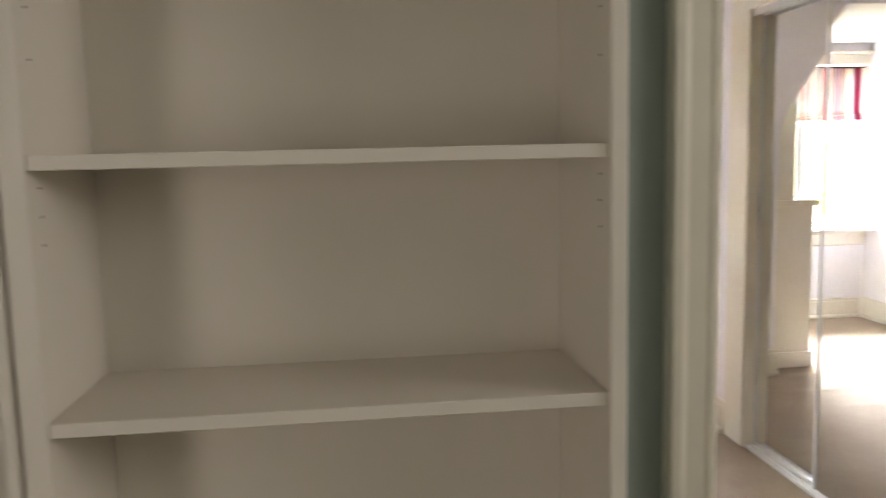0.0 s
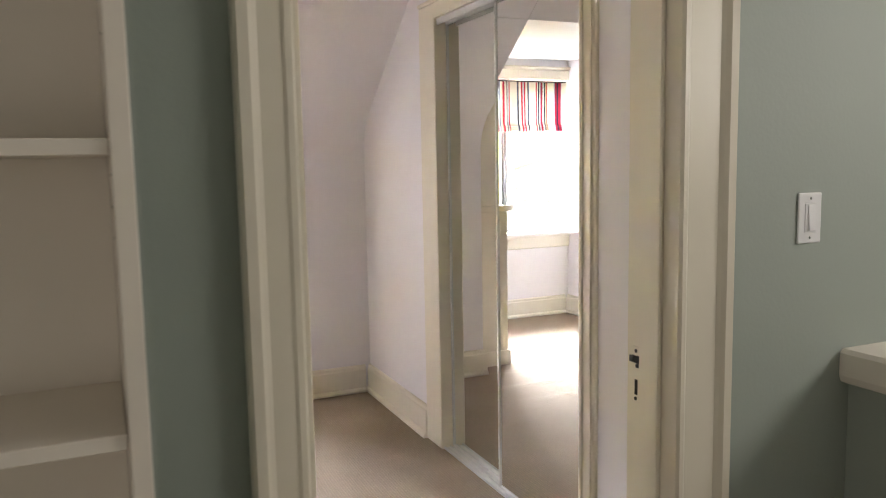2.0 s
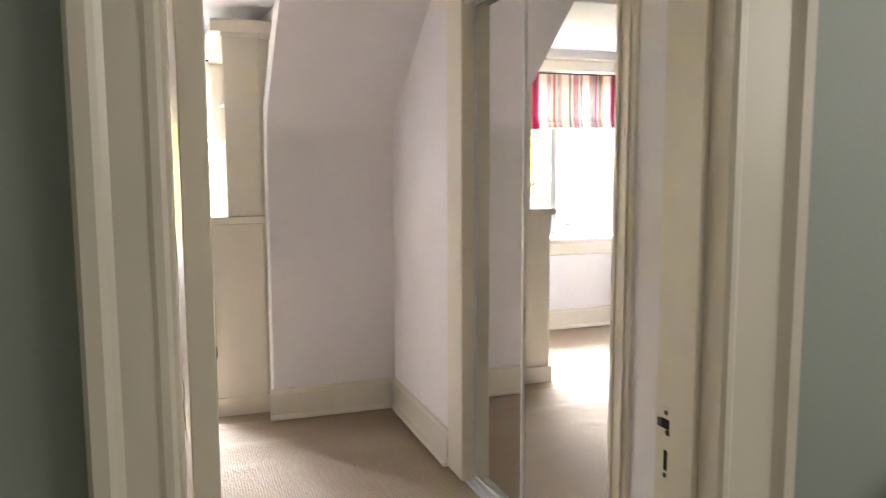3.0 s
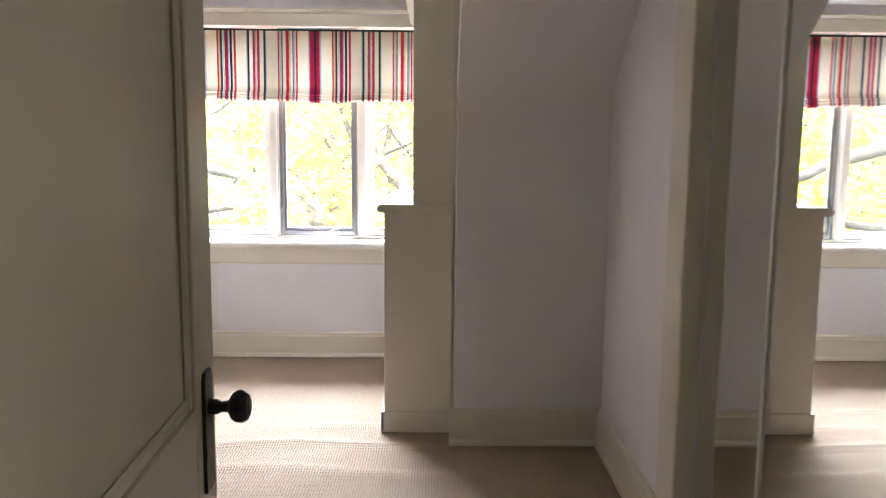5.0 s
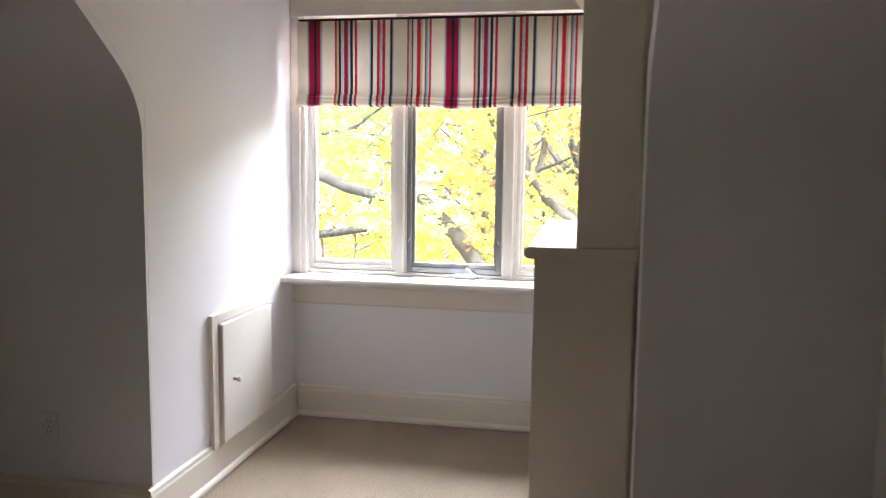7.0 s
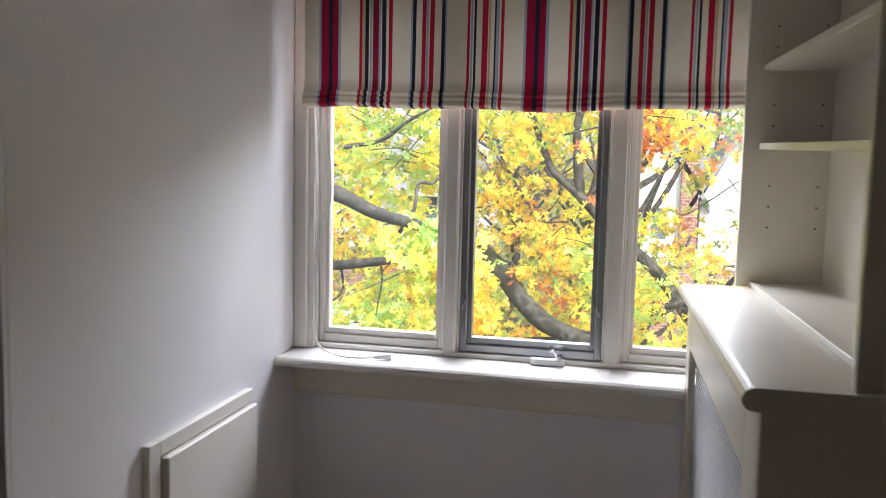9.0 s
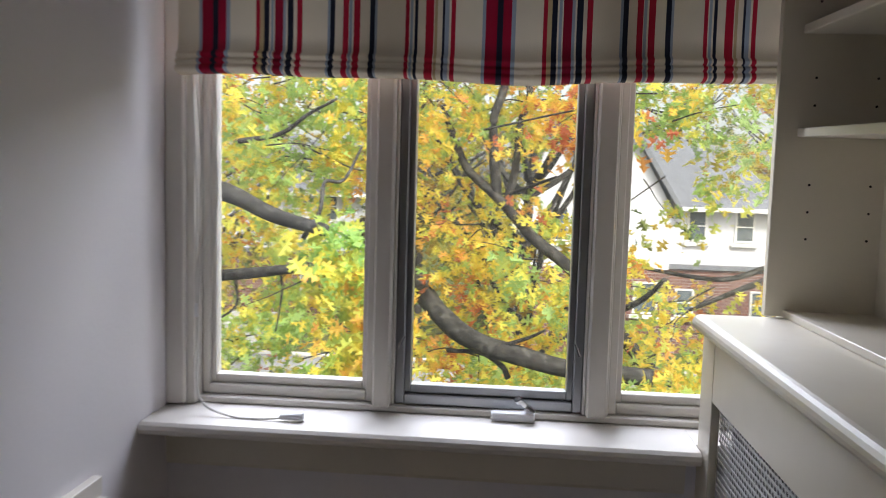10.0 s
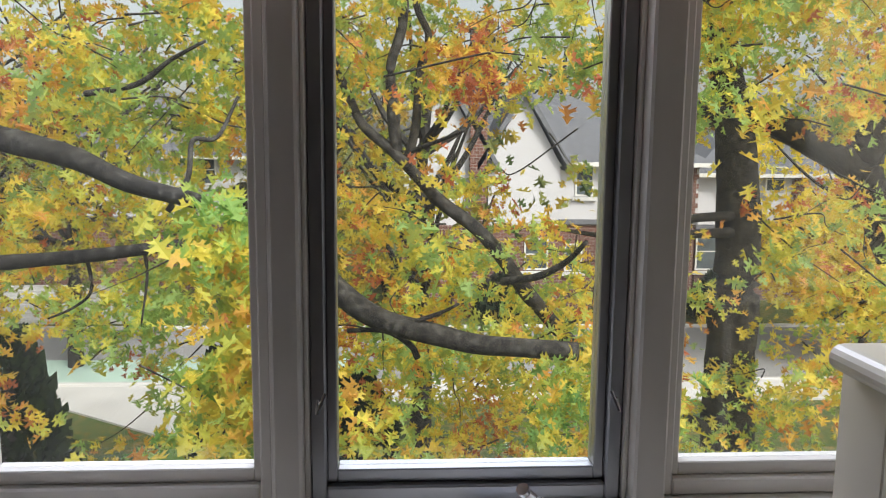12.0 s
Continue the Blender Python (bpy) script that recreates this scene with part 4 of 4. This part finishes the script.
def house(label, x0, x1, y0, y1, eave, story, gable=None, chim=None, wins=(), low=()):
    """A two-storey house: brick below, stucco above, its roof and windows."""
    h = thing("house", label, "house", (0, 0, 0), group="houses across the street")
    bm = B()
    box(bm, x0, x1, y0, y1, GZ, story)
    part("brick_wall", bm, BRICK, h, "red brown brick ground floor")
    bm = B()
    box(bm, x0 - 0.05, x1 + 0.05, y0 - 0.05, y1, story + 0.001, eave, 0.01)
    part("stucco_wall", bm, STUCCO, h, "white stucco upper floor")
    bm = B()
    box(bm, x0 - 0.1, x1 + 0.1, y0 - 0.12, y0 - 0.0505, story - 0.1, story + 0.12, 0.02)
    part("belt_course", bm, ROOF, h, "dark timber belt course")
    bm = B()
    o, rise = 0.6, min(x1 - x0, y1 - y0) * 0.33
    c = min(x1 - x0, y1 - y0) / 2
    pts = [bm.verts.new(p) for p in ((x0 - o, y0 - o, eave), (x1 + o, y0 - o, eave), (x1 + o, y1 + o, eave), (x0 - o, y1 + o, eave),
                                     (x0 + c, (y0 + y1) / 2, eave + rise), (x1 - c, (y0 + y1) / 2, eave + rise))]
    for f in ((0, 1, 5, 4), (1, 2, 5), (2, 3, 4, 5), (3, 0, 4), (3, 2, 1, 0)):
        bm.faces.new([pts[i] for i in f])
    r = part("roof", bm, ROOF, h, "grey hipped slate roof")
    bm = B()
    box(bm, x0 - o, x1 + o, y0 - o - 0.05, y0 - o, eave - 0.14, eave + 0.03, 0.01)
    part("gutter", bm, WHITEWOOD, h)
    for a, b, top in gable or ():
        bm = B()
        prism(bm, [(a, GZ), (b, GZ), (b, eave), ((a + b) / 2, top), (a, eave)], "y", y0 - 1.4, y0 - 0.06)
        part("gable_wall", bm, STUCCO, h, "white stucco gable")
        bm = B()
        m = (a + b) / 2
        prism(bm, [(a - 0.35, eave - 0.3), (m, top), (b + 0.35, eave - 0.3), (b + 0.35, eave), (m, top + 0.35), (a - 0.35, eave)], "y", y0 - 1.75, y0 + 3)
        part("gable_roof", bm, ROOF, h, "steep grey gable roof")
        bm = B()
        box(bm, a - 0.02, b + 0.02, y0 - 1.46, y0 - 1.405, GZ, story)
        part("gable_brick", bm, BRICK, h)
    if chim:
        a, b, top = chim
        bm = B()
        box(bm, a, b, y0 - 1.75, y0 - 1.0, GZ, top, 0.02)
        box(bm, a - 0.08, b + 0.08, y0 - 1.83, y0 - 0.92, top, top + 0.2, 0.02)
        part("chimney", bm, BRICK, h, "tall brick chimney")
    for x, z, w, ht, dy in wins:
        yy = y0 - dy
        bm = B()
        box(bm, x - w / 2, x + w / 2, yy - 0.03, yy - 0.005, z, z + ht)
        wd_ = part("house_window", bm, DARKGLASS, h, "dark sash window")
        bm = B()
        t = 0.07
        box(bm, x - w / 2 - t, x - w / 2, yy - 0.06, yy, z - t, z + ht + t)
        box(bm, x + w / 2, x + w / 2 + t, yy - 0.06, yy, z - t, z + ht + t)
        box(bm, x - w / 2, x + w / 2, yy - 0.06, yy, z + ht, z + ht + t)
        box(bm, x - w / 2, x + w / 2, yy - 0.06, yy, z - t, z)
        box(bm, x - w / 2, x + w / 2, yy - 0.05, yy - 0.031, z + ht / 2 - 0.025, z + ht / 2 + 0.025)
        part("frame", bm, WHITEWOOD, wd_)
        bm = B()
        box(bm, x - w / 2 - 0.2, x + w / 2 + 0.2, yy - 0.14, yy - 0.061, z - 0.26, z - 0.1, 0.01)
        part("sill", bm, CONCRETE, wd_)
    for x, w in low:
        bm = B()
        for i in range(12):
            k = (w if i % 2 else w * 0.72)
            box(bm, x - k / 2, x + k / 2, y0 - 0.16, y0 - 0.051, story + 0.2 * i, story + 0.2 * i + 0.196)
        part("quoin", bm, BRICK, h, "toothed brick quoin")


house("white stucco house over brick with a steep gable and chimney", 1.5, 12.2, 36, 45, 0.55, -1.85, ((0.2, 3.5, 3.5), (3.4, 6.25, 3.1)), (2.75, 3.4, 5.4),
      ((7.55, -0.72, 0.62, 1.1, 0.05), (9.4, -0.72, 0.62, 1.1, 0.05), (7.2, -3.8, 0.6, 1.0, 0.0), (5.4, -3.5, 0.8, 1.1, 1.46), (2.0, -0.8, 0.6, 1.2, 1.4), (10.2, -3.8, 0.7, 1.0, 0.0)), ((11.85, 0.75),))
house("white stucco house with brick corner quoins", 12.9, 19.5, 37.5, 46, 0.1, -2.2, None, None,
      ((14.2, -0.6, 0.75, 0.95, 0.05), (16.2, -0.6, 0.75, 0.95, 0.05), (13.4, -4.0, 0.9, 1.5, 0.0)), ((17.3, 0.7),))
house("brick and stucco house half hidden by foliage", -16.0, -6.5, 40, 49, 0.6, -2.2, None, None,
      ((-8.4, -0.6, 0.8, 1.2, 0.05), (-11.5, -0.6, 0.8, 1.2, 0.05), (-14.3, -0.6, 0.8, 1.2, 0.05), (-9.2, -4.2, 0.9, 1.4, 0.0)), ())


# ---- trees ----
def limb_mesh(bm, pts, r0, r1, sides=9):
    """A tapering, slightly crooked limb along a smoothed line."""
    vs = [Vector(p) for p in pts]
    ext = [vs[0] * 2 - vs[1]] + vs + [vs[-1] * 2 - vs[-2]]
    line = []
    for i in range(1, len(ext) - 2):
        p0, p1, p2, p3 = ext[i - 1:i + 3]
        for k in range(6):
            t = k / 6
            line.append(0.5 * ((2 * p1) + (p2 - p0) * t + (2 * p0 - 5 * p1 + 4 * p2 - p3) * t * t + (3 * p1 - p0 - 3 * p2 + p3) * t ** 3))
    line.append(vs[-1])
    rings = []
    for i, p in enumerate(line):
        d = (line[min(i + 1, len(line) - 1)] - line[max(i - 1, 0)]).normalized()
        q = d.to_track_quat("Z", "Y")
        f = i / (len(line) - 1)
        r = r0 + (r1 - r0) * f
        r *= 1 + 0.12 * noise.noise(p * 2.3)
        rings.append([bm.verts.new(p + q @ Vector((r * (1 + 0.1 * noise.noise(p * 5 + Vector((j, 0, 0)))) * math.cos(2 * math.pi * j / sides),
                                                   r * math.sin(2 * math.pi * j / sides), 0))) for j in range(sides)])
    for a, b in zip(rings, rings[1:]):
        for j in range(sides):
            bm.faces.new((a[j], a[(j + 1) % sides], b[(j + 1) % sides], b[j]))
    bm.faces.new(rings[-1])
    return line


rng = np.random.default_rng(7)
HALF = [(0.0, 0.0), (0.03, 0.11), (0.14, 0.09), (0.27, 0.04), (0.21, 0.17), (0.08, 0.26), (0.12, 0.32), (0.30, 0.34), (0.47, 0.31), (0.37, 0.44), (0.45, 0.54),
        (0.23, 0.52), (0.09, 0.58), (0.14, 0.67), (0.32, 0.77), (0.17, 0.80), (0.11, 0.88), (0.0, 1.0)]


def unit(v):
    return v / (np.linalg.norm(v, axis=1, keepdims=True) + 1e-9)


def leaf_cloud(centres, dirs, per, size, spread, droop=0.5):
    """Lobed leaves in loose sprays: points and faces for one mesh."""
    c = np.repeat(np.array(centres), per, axis=0)
    d = np.repeat(np.array(dirs), per, axis=0)
    n = len(c)
    t = rng.uniform(0, 1, (n, 1))
    p = c + d * t * spread * 2.2 + rng.normal(0, 1, (n, 3)) * spread * np.array((0.42, 0.42, 0.34))
    p[:, 2:] -= droop * spread * t * t
    s = size * rng.uniform(0.7, 1.25, (n, 1))
    az = rng.uniform(0, 2 * math.pi, n)
    tip = unit(np.stack((np.cos(az), np.sin(az), rng.uniform(-1.5, 0.15, n)), axis=1))
    side = unit(np.cross(tip, rng.normal(0, 1, (n, 3)) + np.array((0, 0, 1.2))))
    up = np.cross(side, tip)
    fold, curl = rng.uniform(0.1, 0.6, (n, 1)), rng.uniform(-0.25, 0.1, (n, 1))
    cols = []
    for sg in (1, -1):
        for w, h in HALF:
            if sg > 0 or w:
                cols.append(p + s * (tip * h + side * (w * sg) + up * (w * fold + curl * h * h)))
    m = len(cols)
    k = len(HALF)
    verts = np.stack(cols, axis=1).reshape(-1, 3)
    right = np.arange(k)
    left = np.array([0] + list(range(k, 2 * k - 2)) + [k - 1])[::-1]
    base = (np.arange(n) * m)[:, None]
    return verts, (base + right).tolist() + (base + left).tolist()


def cloud_object(name, vf, material, parent, label=""):
    me = bpy.data.meshes.new(name)
    me.from_pydata(np.array(vf[0]).tolist(), [], vf[1])
    me.materials.append(material)
    ob = new(name, me)
    ob.parent = parent
    if label:
        ob["label"] = label
    return ob


OAK = leaf_material("autumn_oak_leaves", ((0.27, (0.62, 0.20, 0.10)), (0.33, (0.88, 0.45, 0.12)), (0.385, (0.94, 0.66, 0.12)), (0.46, (0.94, 0.79, 0.14)), (0.53, (0.82, 0.79, 0.15)), (0.62, (0.42, 0.60, 0.20))), 0.65, 0.62)
FAR = leaf_material("distant_autumn_foliage", ((0.30, (0.36, 0.20, 0.04)), (0.45, (0.50, 0.40, 0.06)), (0.55, (0.28, 0.30, 0.08)), (0.68, (0.10, 0.15, 0.05))), 0.16)


FRESH = leaf_material("green_oak_leaves", ((0.30, (0.88, 0.52, 0.12)), (0.38, (0.90, 0.76, 0.12)), (0.47, (0.68, 0.70, 0.13)), (0.56, (0.40, 0.58, 0.15)), (0.70, (0.22, 0.42, 0.12))), 0.9, 0.62)
GOLD = leaf_material("golden_autumn_foliage", ((0.32, (0.62, 0.36, 0.04)), (0.45, (0.92, 0.70, 0.06)), (0.56, (0.84, 0.72, 0.10)), (0.66, (0.34, 0.42, 0.10))), 0.3, 0.55)


def near_tree():
    t = thing("oak_tree", "large oak with grey limbs and yellow, green and rust leaves", "tree", (4.3, 14.6, GZ))
    inv = Matrix.Translation((-4.3, -14.6, -GZ))
    bm = B()
    limb_mesh(bm, [(4.6, 14.7, GZ - 0.1), (4.35, 14.6, -2.53), (4.32, 14.6, -1.3), (4.34, 14.6, -0.41), (4.31, 14.6, 0.47), (4.19, 14.6, 1.54), (4.04, 14.6, 2.23), (3.87, 14.6, 3.05), (3.71, 14.7, 5.2)], 0.36, 0.17, 14)
    tr = part("trunk", bm, BARK, t, smooth=True)
    tr.matrix_parent_inverse = inv
    limbs = (([(3.52, 14.5, 1.7), (4.15, 14.6, 1.73), (4.67, 14.55, 1.62), (5.21, 14.5, 1.37), (5.62, 14.4, 1.1), (5.85, 14.4, 0.9)], 0.17, 0.2),
             ([(7.7, 14.4, GZ), (6.92, 14.4, -1.26), (6.19, 14.4, 0.28), (5.81, 14.4, 0.89), (5.78, 14.4, 1.27), (5.99, 14.4, 1.76), (6.46, 14.4, 3.4)], 0.30, 0.18),
             ([(4.2, 14.45, 0.47), (3.59, 14.2, 0.46), (3.27, 14.0, 0.4), (2.67, 13.8, 0.27), (1.7, 13.6, 0.4)], 0.065, 0.02),
             ([(4.2, 14.45, 0.26), (3.63, 14.2, 0.27), (3.28, 14.0, 0.25), (2.75, 13.8, 0.07), (2.3, 13.6, -0.09)], 0.07, 0.02),
             ([(-6.4, 12.8, 2.2), (-4.31, 11.4, 1.66), (-2.81, 10.6, 1.36), (-1.99, 9.95, 1.23), (-1.5, 9.5, 1.1), (-1.03, 9.05, 1.04)], 0.12, 0.04),
             ([(-6.4, 12.8, 0.0), (-4.38, 11.6, 0.24), (-3.02, 10.9, 0.42), (-2.47, 10.6, 0.5), (-1.97, 10.3, 0.58), (-1.36, 10.0, 0.69)], 0.075, 0.035),
             ([(-1.69, 13.6, 0.78), (-0.96, 12.6, 0.35), (-0.57, 11.8, 0.1), (-0.3, 11.5, -0.06), (-0.04, 11.3, -0.14), (0.24, 11.2, -0.19), (0.62, 11.1, -0.26), (0.96, 10.9, -0.24), (1.36, 10.7, -0.22)], 0.12, 0.07),
             ([(-0.65, 13.0, 2.19), (-0.44, 12.4, 1.72), (-0.31, 12.3, 1.48), (-0.05, 12.1, 1.26), (0.16, 12.0, 1.05), (0.38, 11.9, 0.82), (0.68, 11.8, 0.6), (0.9, 11.8, 0.37), (1.07, 11.9, 0.13), (1.31, 12.1, -0.16), (2.16, 13.2, -1.03), (4.1, 14.5, -2.37)], 0.04, 0.08),
             ([(-0.01, 12.1, 1.26), (-0.05, 12.1, 1.68), (-0.06, 12.1, 2.03), (0.04, 12.2, 2.4), (0.1, 12.4, 3.36)], 0.055, 0.04),
             ([(0.1, 12.2, 1.2), (0.17, 12.4, 1.52), (0.21, 12.6, 2.0), (0.3, 12.8, 2.35), (0.17, 13.0, 2.76), (0.21, 13.4, 3.63)], 0.045, 0.03),
             ([(0.12, 12.05, 1.26), (0.42, 11.8, 1.38), (0.56, 11.6, 1.44)], 0.022, 0.01),
             ([(0.93, 11.8, 0.12), (1.19, 11.5, 0.22), (1.39, 11.3, 0.38), (1.5, 11.1, 0.57)], 0.04, 0.02),
             ([(0.14, 11.2, -0.1), (0.35, 11.1, -0.0), (0.48, 11.0, 0.09)], 0.02, 0.01),
             ([(-0.43, 11.6, -0.27), (-0.11, 11.5, -0.25), (0.1, 11.4, -0.34), (0.17, 11.4, -0.46)], 0.02, 0.03),
             ([(-1.24, 9.3, 0.96), (-1.14, 9.35, 1.14), (-1.12, 9.4, 1.34), (-1.0, 9.45, 1.36), (-0.91, 9.6, 1.59)], 0.018, 0.01),
             ([(-2.37, 11.2, 1.68), (-1.95, 11.1, 1.75), (-1.67, 11.0, 1.92), (-1.39, 10.9, 2.05)], 0.025, 0.012),
             ([(-2.11, 10.4, 0.56), (-2.09, 10.4, 0.32), (-2.21, 10.4, 0.2), (-2.39, 10.4, 0.12)], 0.014, 0.007),
             ([(-1.66, 10.2, 0.62), (-1.65, 10.2, 0.44), (-1.7, 10.2, 0.13)], 0.012, 0.006))
    for pts, r0, r1 in limbs:
        bm = B()
        limb_mesh(bm, pts, r0, r1)
        part("limb", bm, BARK, t, smooth=True).matrix_parent_inverse = inv
    # sprays of twigs and leaves through the crown
    cs, ds = [], []
    # the heavy limbs carry few leaves of their own
    bare = [Vector(p).lerp(Vector(q), f / 4) for pts, r0, r1 in limbs[4:7] for p, q in zip(pts, pts[1:]) for f in range(5) if q[1] < 13.5 and q[0] < 0.95]
    tw = B()
    tries = 0
    while len(cs) < 1080 and tries < 40000:
        tries += 1
        y = rng.uniform(11.6, 14.6) if rng.uniform() < 0.97 else rng.uniform(9.6, 10.4)
        x = rng.uniform(-0.62, 0.66) * (y - 4.2)
        z = rng.uniform(-0.42, 0.42) * (y - 4.2) + 1.0
        if any(y < q[1] + 0.3 and abs(x / (y - 5) - q[0] / (q[1] - 5)) < 0.05 and abs((z - 1.4) / (y - 5) - (q[2] - 1.4) / (q[1] - 5)) < 0.055 for q in bare) and rng.uniform() < 0.9:
            continue
        side = x / (y - 5.1)
        high = (z - 1.36) / (y - 5.1)
        dens = 0.66 if side < -0.05 else 0.74 if side < 0.26 else 0.42
        if 0.02 < side < 0.27 and -0.14 < high < 0.08:
            dens *= 0.25
        if side > 0.3:
            dens = 0.85 if high > 0.04 else 0.4 if high < -0.2 else 0.3 if side > 0.47 and high < -0.04 else 0.04
        if side < -0.25 and high < -0.24:
            dens *= 0.28
        if -0.22 < side < 0.3 and high < -0.17:
            dens *= 1.5
        if -0.3 < side < 0.3 and high > 0.08:
            dens *= 1.4
        if side < -0.3 and high > 0.14:
            dens *= 0.5
        if rng.uniform() > dens * (0.55 + 0.9 * (0.5 + 0.5 * noise.noise(Vector((x, y, z)) * 0.9))):
            continue
        a = rng.uniform(0, 2 * math.pi)
        d = np.array((math.cos(a), math.sin(a) * 0.6, rng.uniform(-0.9, 0.3)))
        c = np.array((x, y, z))
        cs.append(c)
        ds.append(d)
        if len(cs) % 3 == 0:
            b = Vector(c - d * rng.uniform(0.35, 0.8) + rng.normal(0, 0.12, 3))
            mid = Vector(c - d * 0.2 + rng.normal(0, 0.06, 3))
            limb_mesh(tw, [b, mid, Vector(c), Vector(c + d * 0.3)], 0.009, 0.003, 4)
    # still green sprays that hang from the ends of the two low limbs
    gs, gd = [], []
    for _ in range(46):
        u = rng.uniform(0, 1)
        gs.append(np.array((-0.84 + 0.12 * u + rng.normal(0, 0.15 + 0.1 * u), 9.2 + rng.normal(0, 0.2), 1.12 - 1.5 * u)))
        gd.append(np.array((rng.normal(0, 0.4), rng.normal(0, 0.3), -0.5)))
    for _ in range(12):
        gs.append(np.array((1.5 + rng.normal(0, 0.25), 10.4 + rng.normal(0, 0.15), -0.3 + rng.normal(0, 0.2))))
        gd.append(np.array((rng.normal(0, 0.4), rng.normal(0, 0.3), -0.4)))
    for _ in range(26):
        gs.append(np.array((4.0 + rng.normal(0, 0.7), 13.4 + rng.normal(0, 0.4), 2.7 + rng.normal(0, 0.45))))
        gd.append(np.array((rng.normal(0, 0.4), rng.normal(0, 0.3), -0.4)))
    green = cloud_object("green_sprays", leaf_cloud(gs, gd, 30, 0.115, 0.22), FRESH, t, "sprays of leaves that are still green")
    green.matrix_parent_inverse = inv
    twigs = tagged(part("twigs", tw, BARK, t, "thin dark twigs"), kind="stuff")
    twigs.matrix_parent_inverse = inv
    crown = cloud_object("crown", leaf_cloud(cs, ds, 29, 0.128, 0.24), OAK, t, "yellow and green lobed autumn leaves")
    crown.matrix_parent_inverse = inv


near_tree()


def far_tree(x, y, h, w, n, leaves, label):
    """A street tree in the distance: trunk, spreading limbs and a loose crown."""
    t = thing("street_tree", label, "tree", (x, y, GZ), group="street trees")
    bm = B()
    limb_mesh(bm, [(0, 0, -0.1), (0.1, 0, h * 0.25), (0, 0.1, h * 0.5), (0.2, 0, h * 0.8)], 0.24, 0.08, 8)
    part("trunk", bm, BARK, t, smooth=True)
    bm = B()
    tips = []
    for i in range(26):
        a = i * 2.4
        z0 = h * rng.uniform(0.25, 0.7)
        r = w * rng.uniform(0.5, 1.0)
        e = (r * math.cos(a), r * math.sin(a), z0 + h * rng.uniform(0.1, 0.3))
        limb_mesh(bm, [(0.05, 0, z0), (e[0] * 0.5, e[1] * 0.5, z0 + (e[2] - z0) * 0.35), e], 0.09, 0.02, 5)
        tips.append(np.array(e))
    tagged(part("limbs", bm, BARK, t), kind="stuff")
    cs = [tips[int(rng.integers(len(tips)))] * rng.uniform(0.45, 1.05) + rng.normal(0, 0.5, 3) for _ in range(n)]
    ds = [rng.normal(0, 0.5, 3) for _ in cs]
    cloud_object("crown", leaf_cloud(cs, ds, 14, 0.30, 0.6, 0.2), leaves, t)


for x, y, h, w, n in ((0.4, 19.5, 10, 2.2, 40), (-9.5, 28, 12, 4.2, 150), (-3.5, 34, 13, 4.5, 150), (14.5, 28, 8.0, 3.6, 330), (21, 30, 12, 4.5, 120),
                      (-16, 36, 14, 5, 120), (6, 52, 16, 6, 130), (-6, 55, 17, 6, 130), (17, 54, 15, 6, 120), (27, 48, 15, 6, 110), (-20, 55, 16, 7, 120), (-12, 23.5, 7.5, 2.6, 60), (24, 42, 13, 5, 160), (33, 58, 16, 7, 160), (12, 62, 17, 7, 160), (-1, 64, 17, 7, 140)):
    if x == 14.5:
        far_tree(x, y, h, w, n, GOLD, "golden yellow street tree in front of the houses")
    else:
        far_tree(x, y, h, w, n, FAR, "tall street tree with thinning yellow green foliage")


def shrub(x, y, h, w, label):
    """A dense conifer hedge plant of many small upright sprays."""
    s = thing("conifer_shrub", label, "shrub", (x, y, GZ), group="conifer shrubs")
    verts, faces = [], []
    for _ in range(1500):
        z = h * rng.uniform(0.0, 1.0) ** 0.9
        r = w * (1 - 0.75 * (z / h) ** 1.6) * rng.uniform(0.55, 1.05)
        a = rng.uniform(0, 2 * math.pi)
        p = np.array((r * math.cos(a), r * math.sin(a), z))
        d = np.array((math.cos(a) * 0.5, math.sin(a) * 0.5, rng.uniform(0.3, 1.2))) * 0.28
        q = np.cross(d, rng.normal(0, 1, 3))
        q *= 0.10 / (np.linalg.norm(q) + 1e-9)
        b = len(verts)
        verts += [p, p + d * 0.5 + q, p + d, p + d * 0.5 - q]
        faces.append((b, b + 1, b + 2, b + 3))
    cloud_object("foliage", (verts, faces), HEDGE, s)
    bm = B()
    limb_mesh(bm, [(0, 0, -0.05), (0, 0, h * 0.4), (0.02, 0, h * 0.8)], w * 0.3, 0.03, 7)
    part("stem", bm, BARK, s)


for x, y, h, w in ((-7.4, 19.8, 3.0, 1.1), (-9.0, 20.4, 2.6, 1.1), (-3.2, 19.6, 2.7, 0.8), (-0.9, 20.6, 1.9, 1.0), (-10.6, 20.8, 2.5, 1.2), (4.0, 33.8, 1.6, 1.0), (9.2, 34.0, 1.5, 1.2), (12.5, 33.9, 1.7, 1.2)):
    shrub(x, y, h, w, "dark green conifer shrub beside the drive")
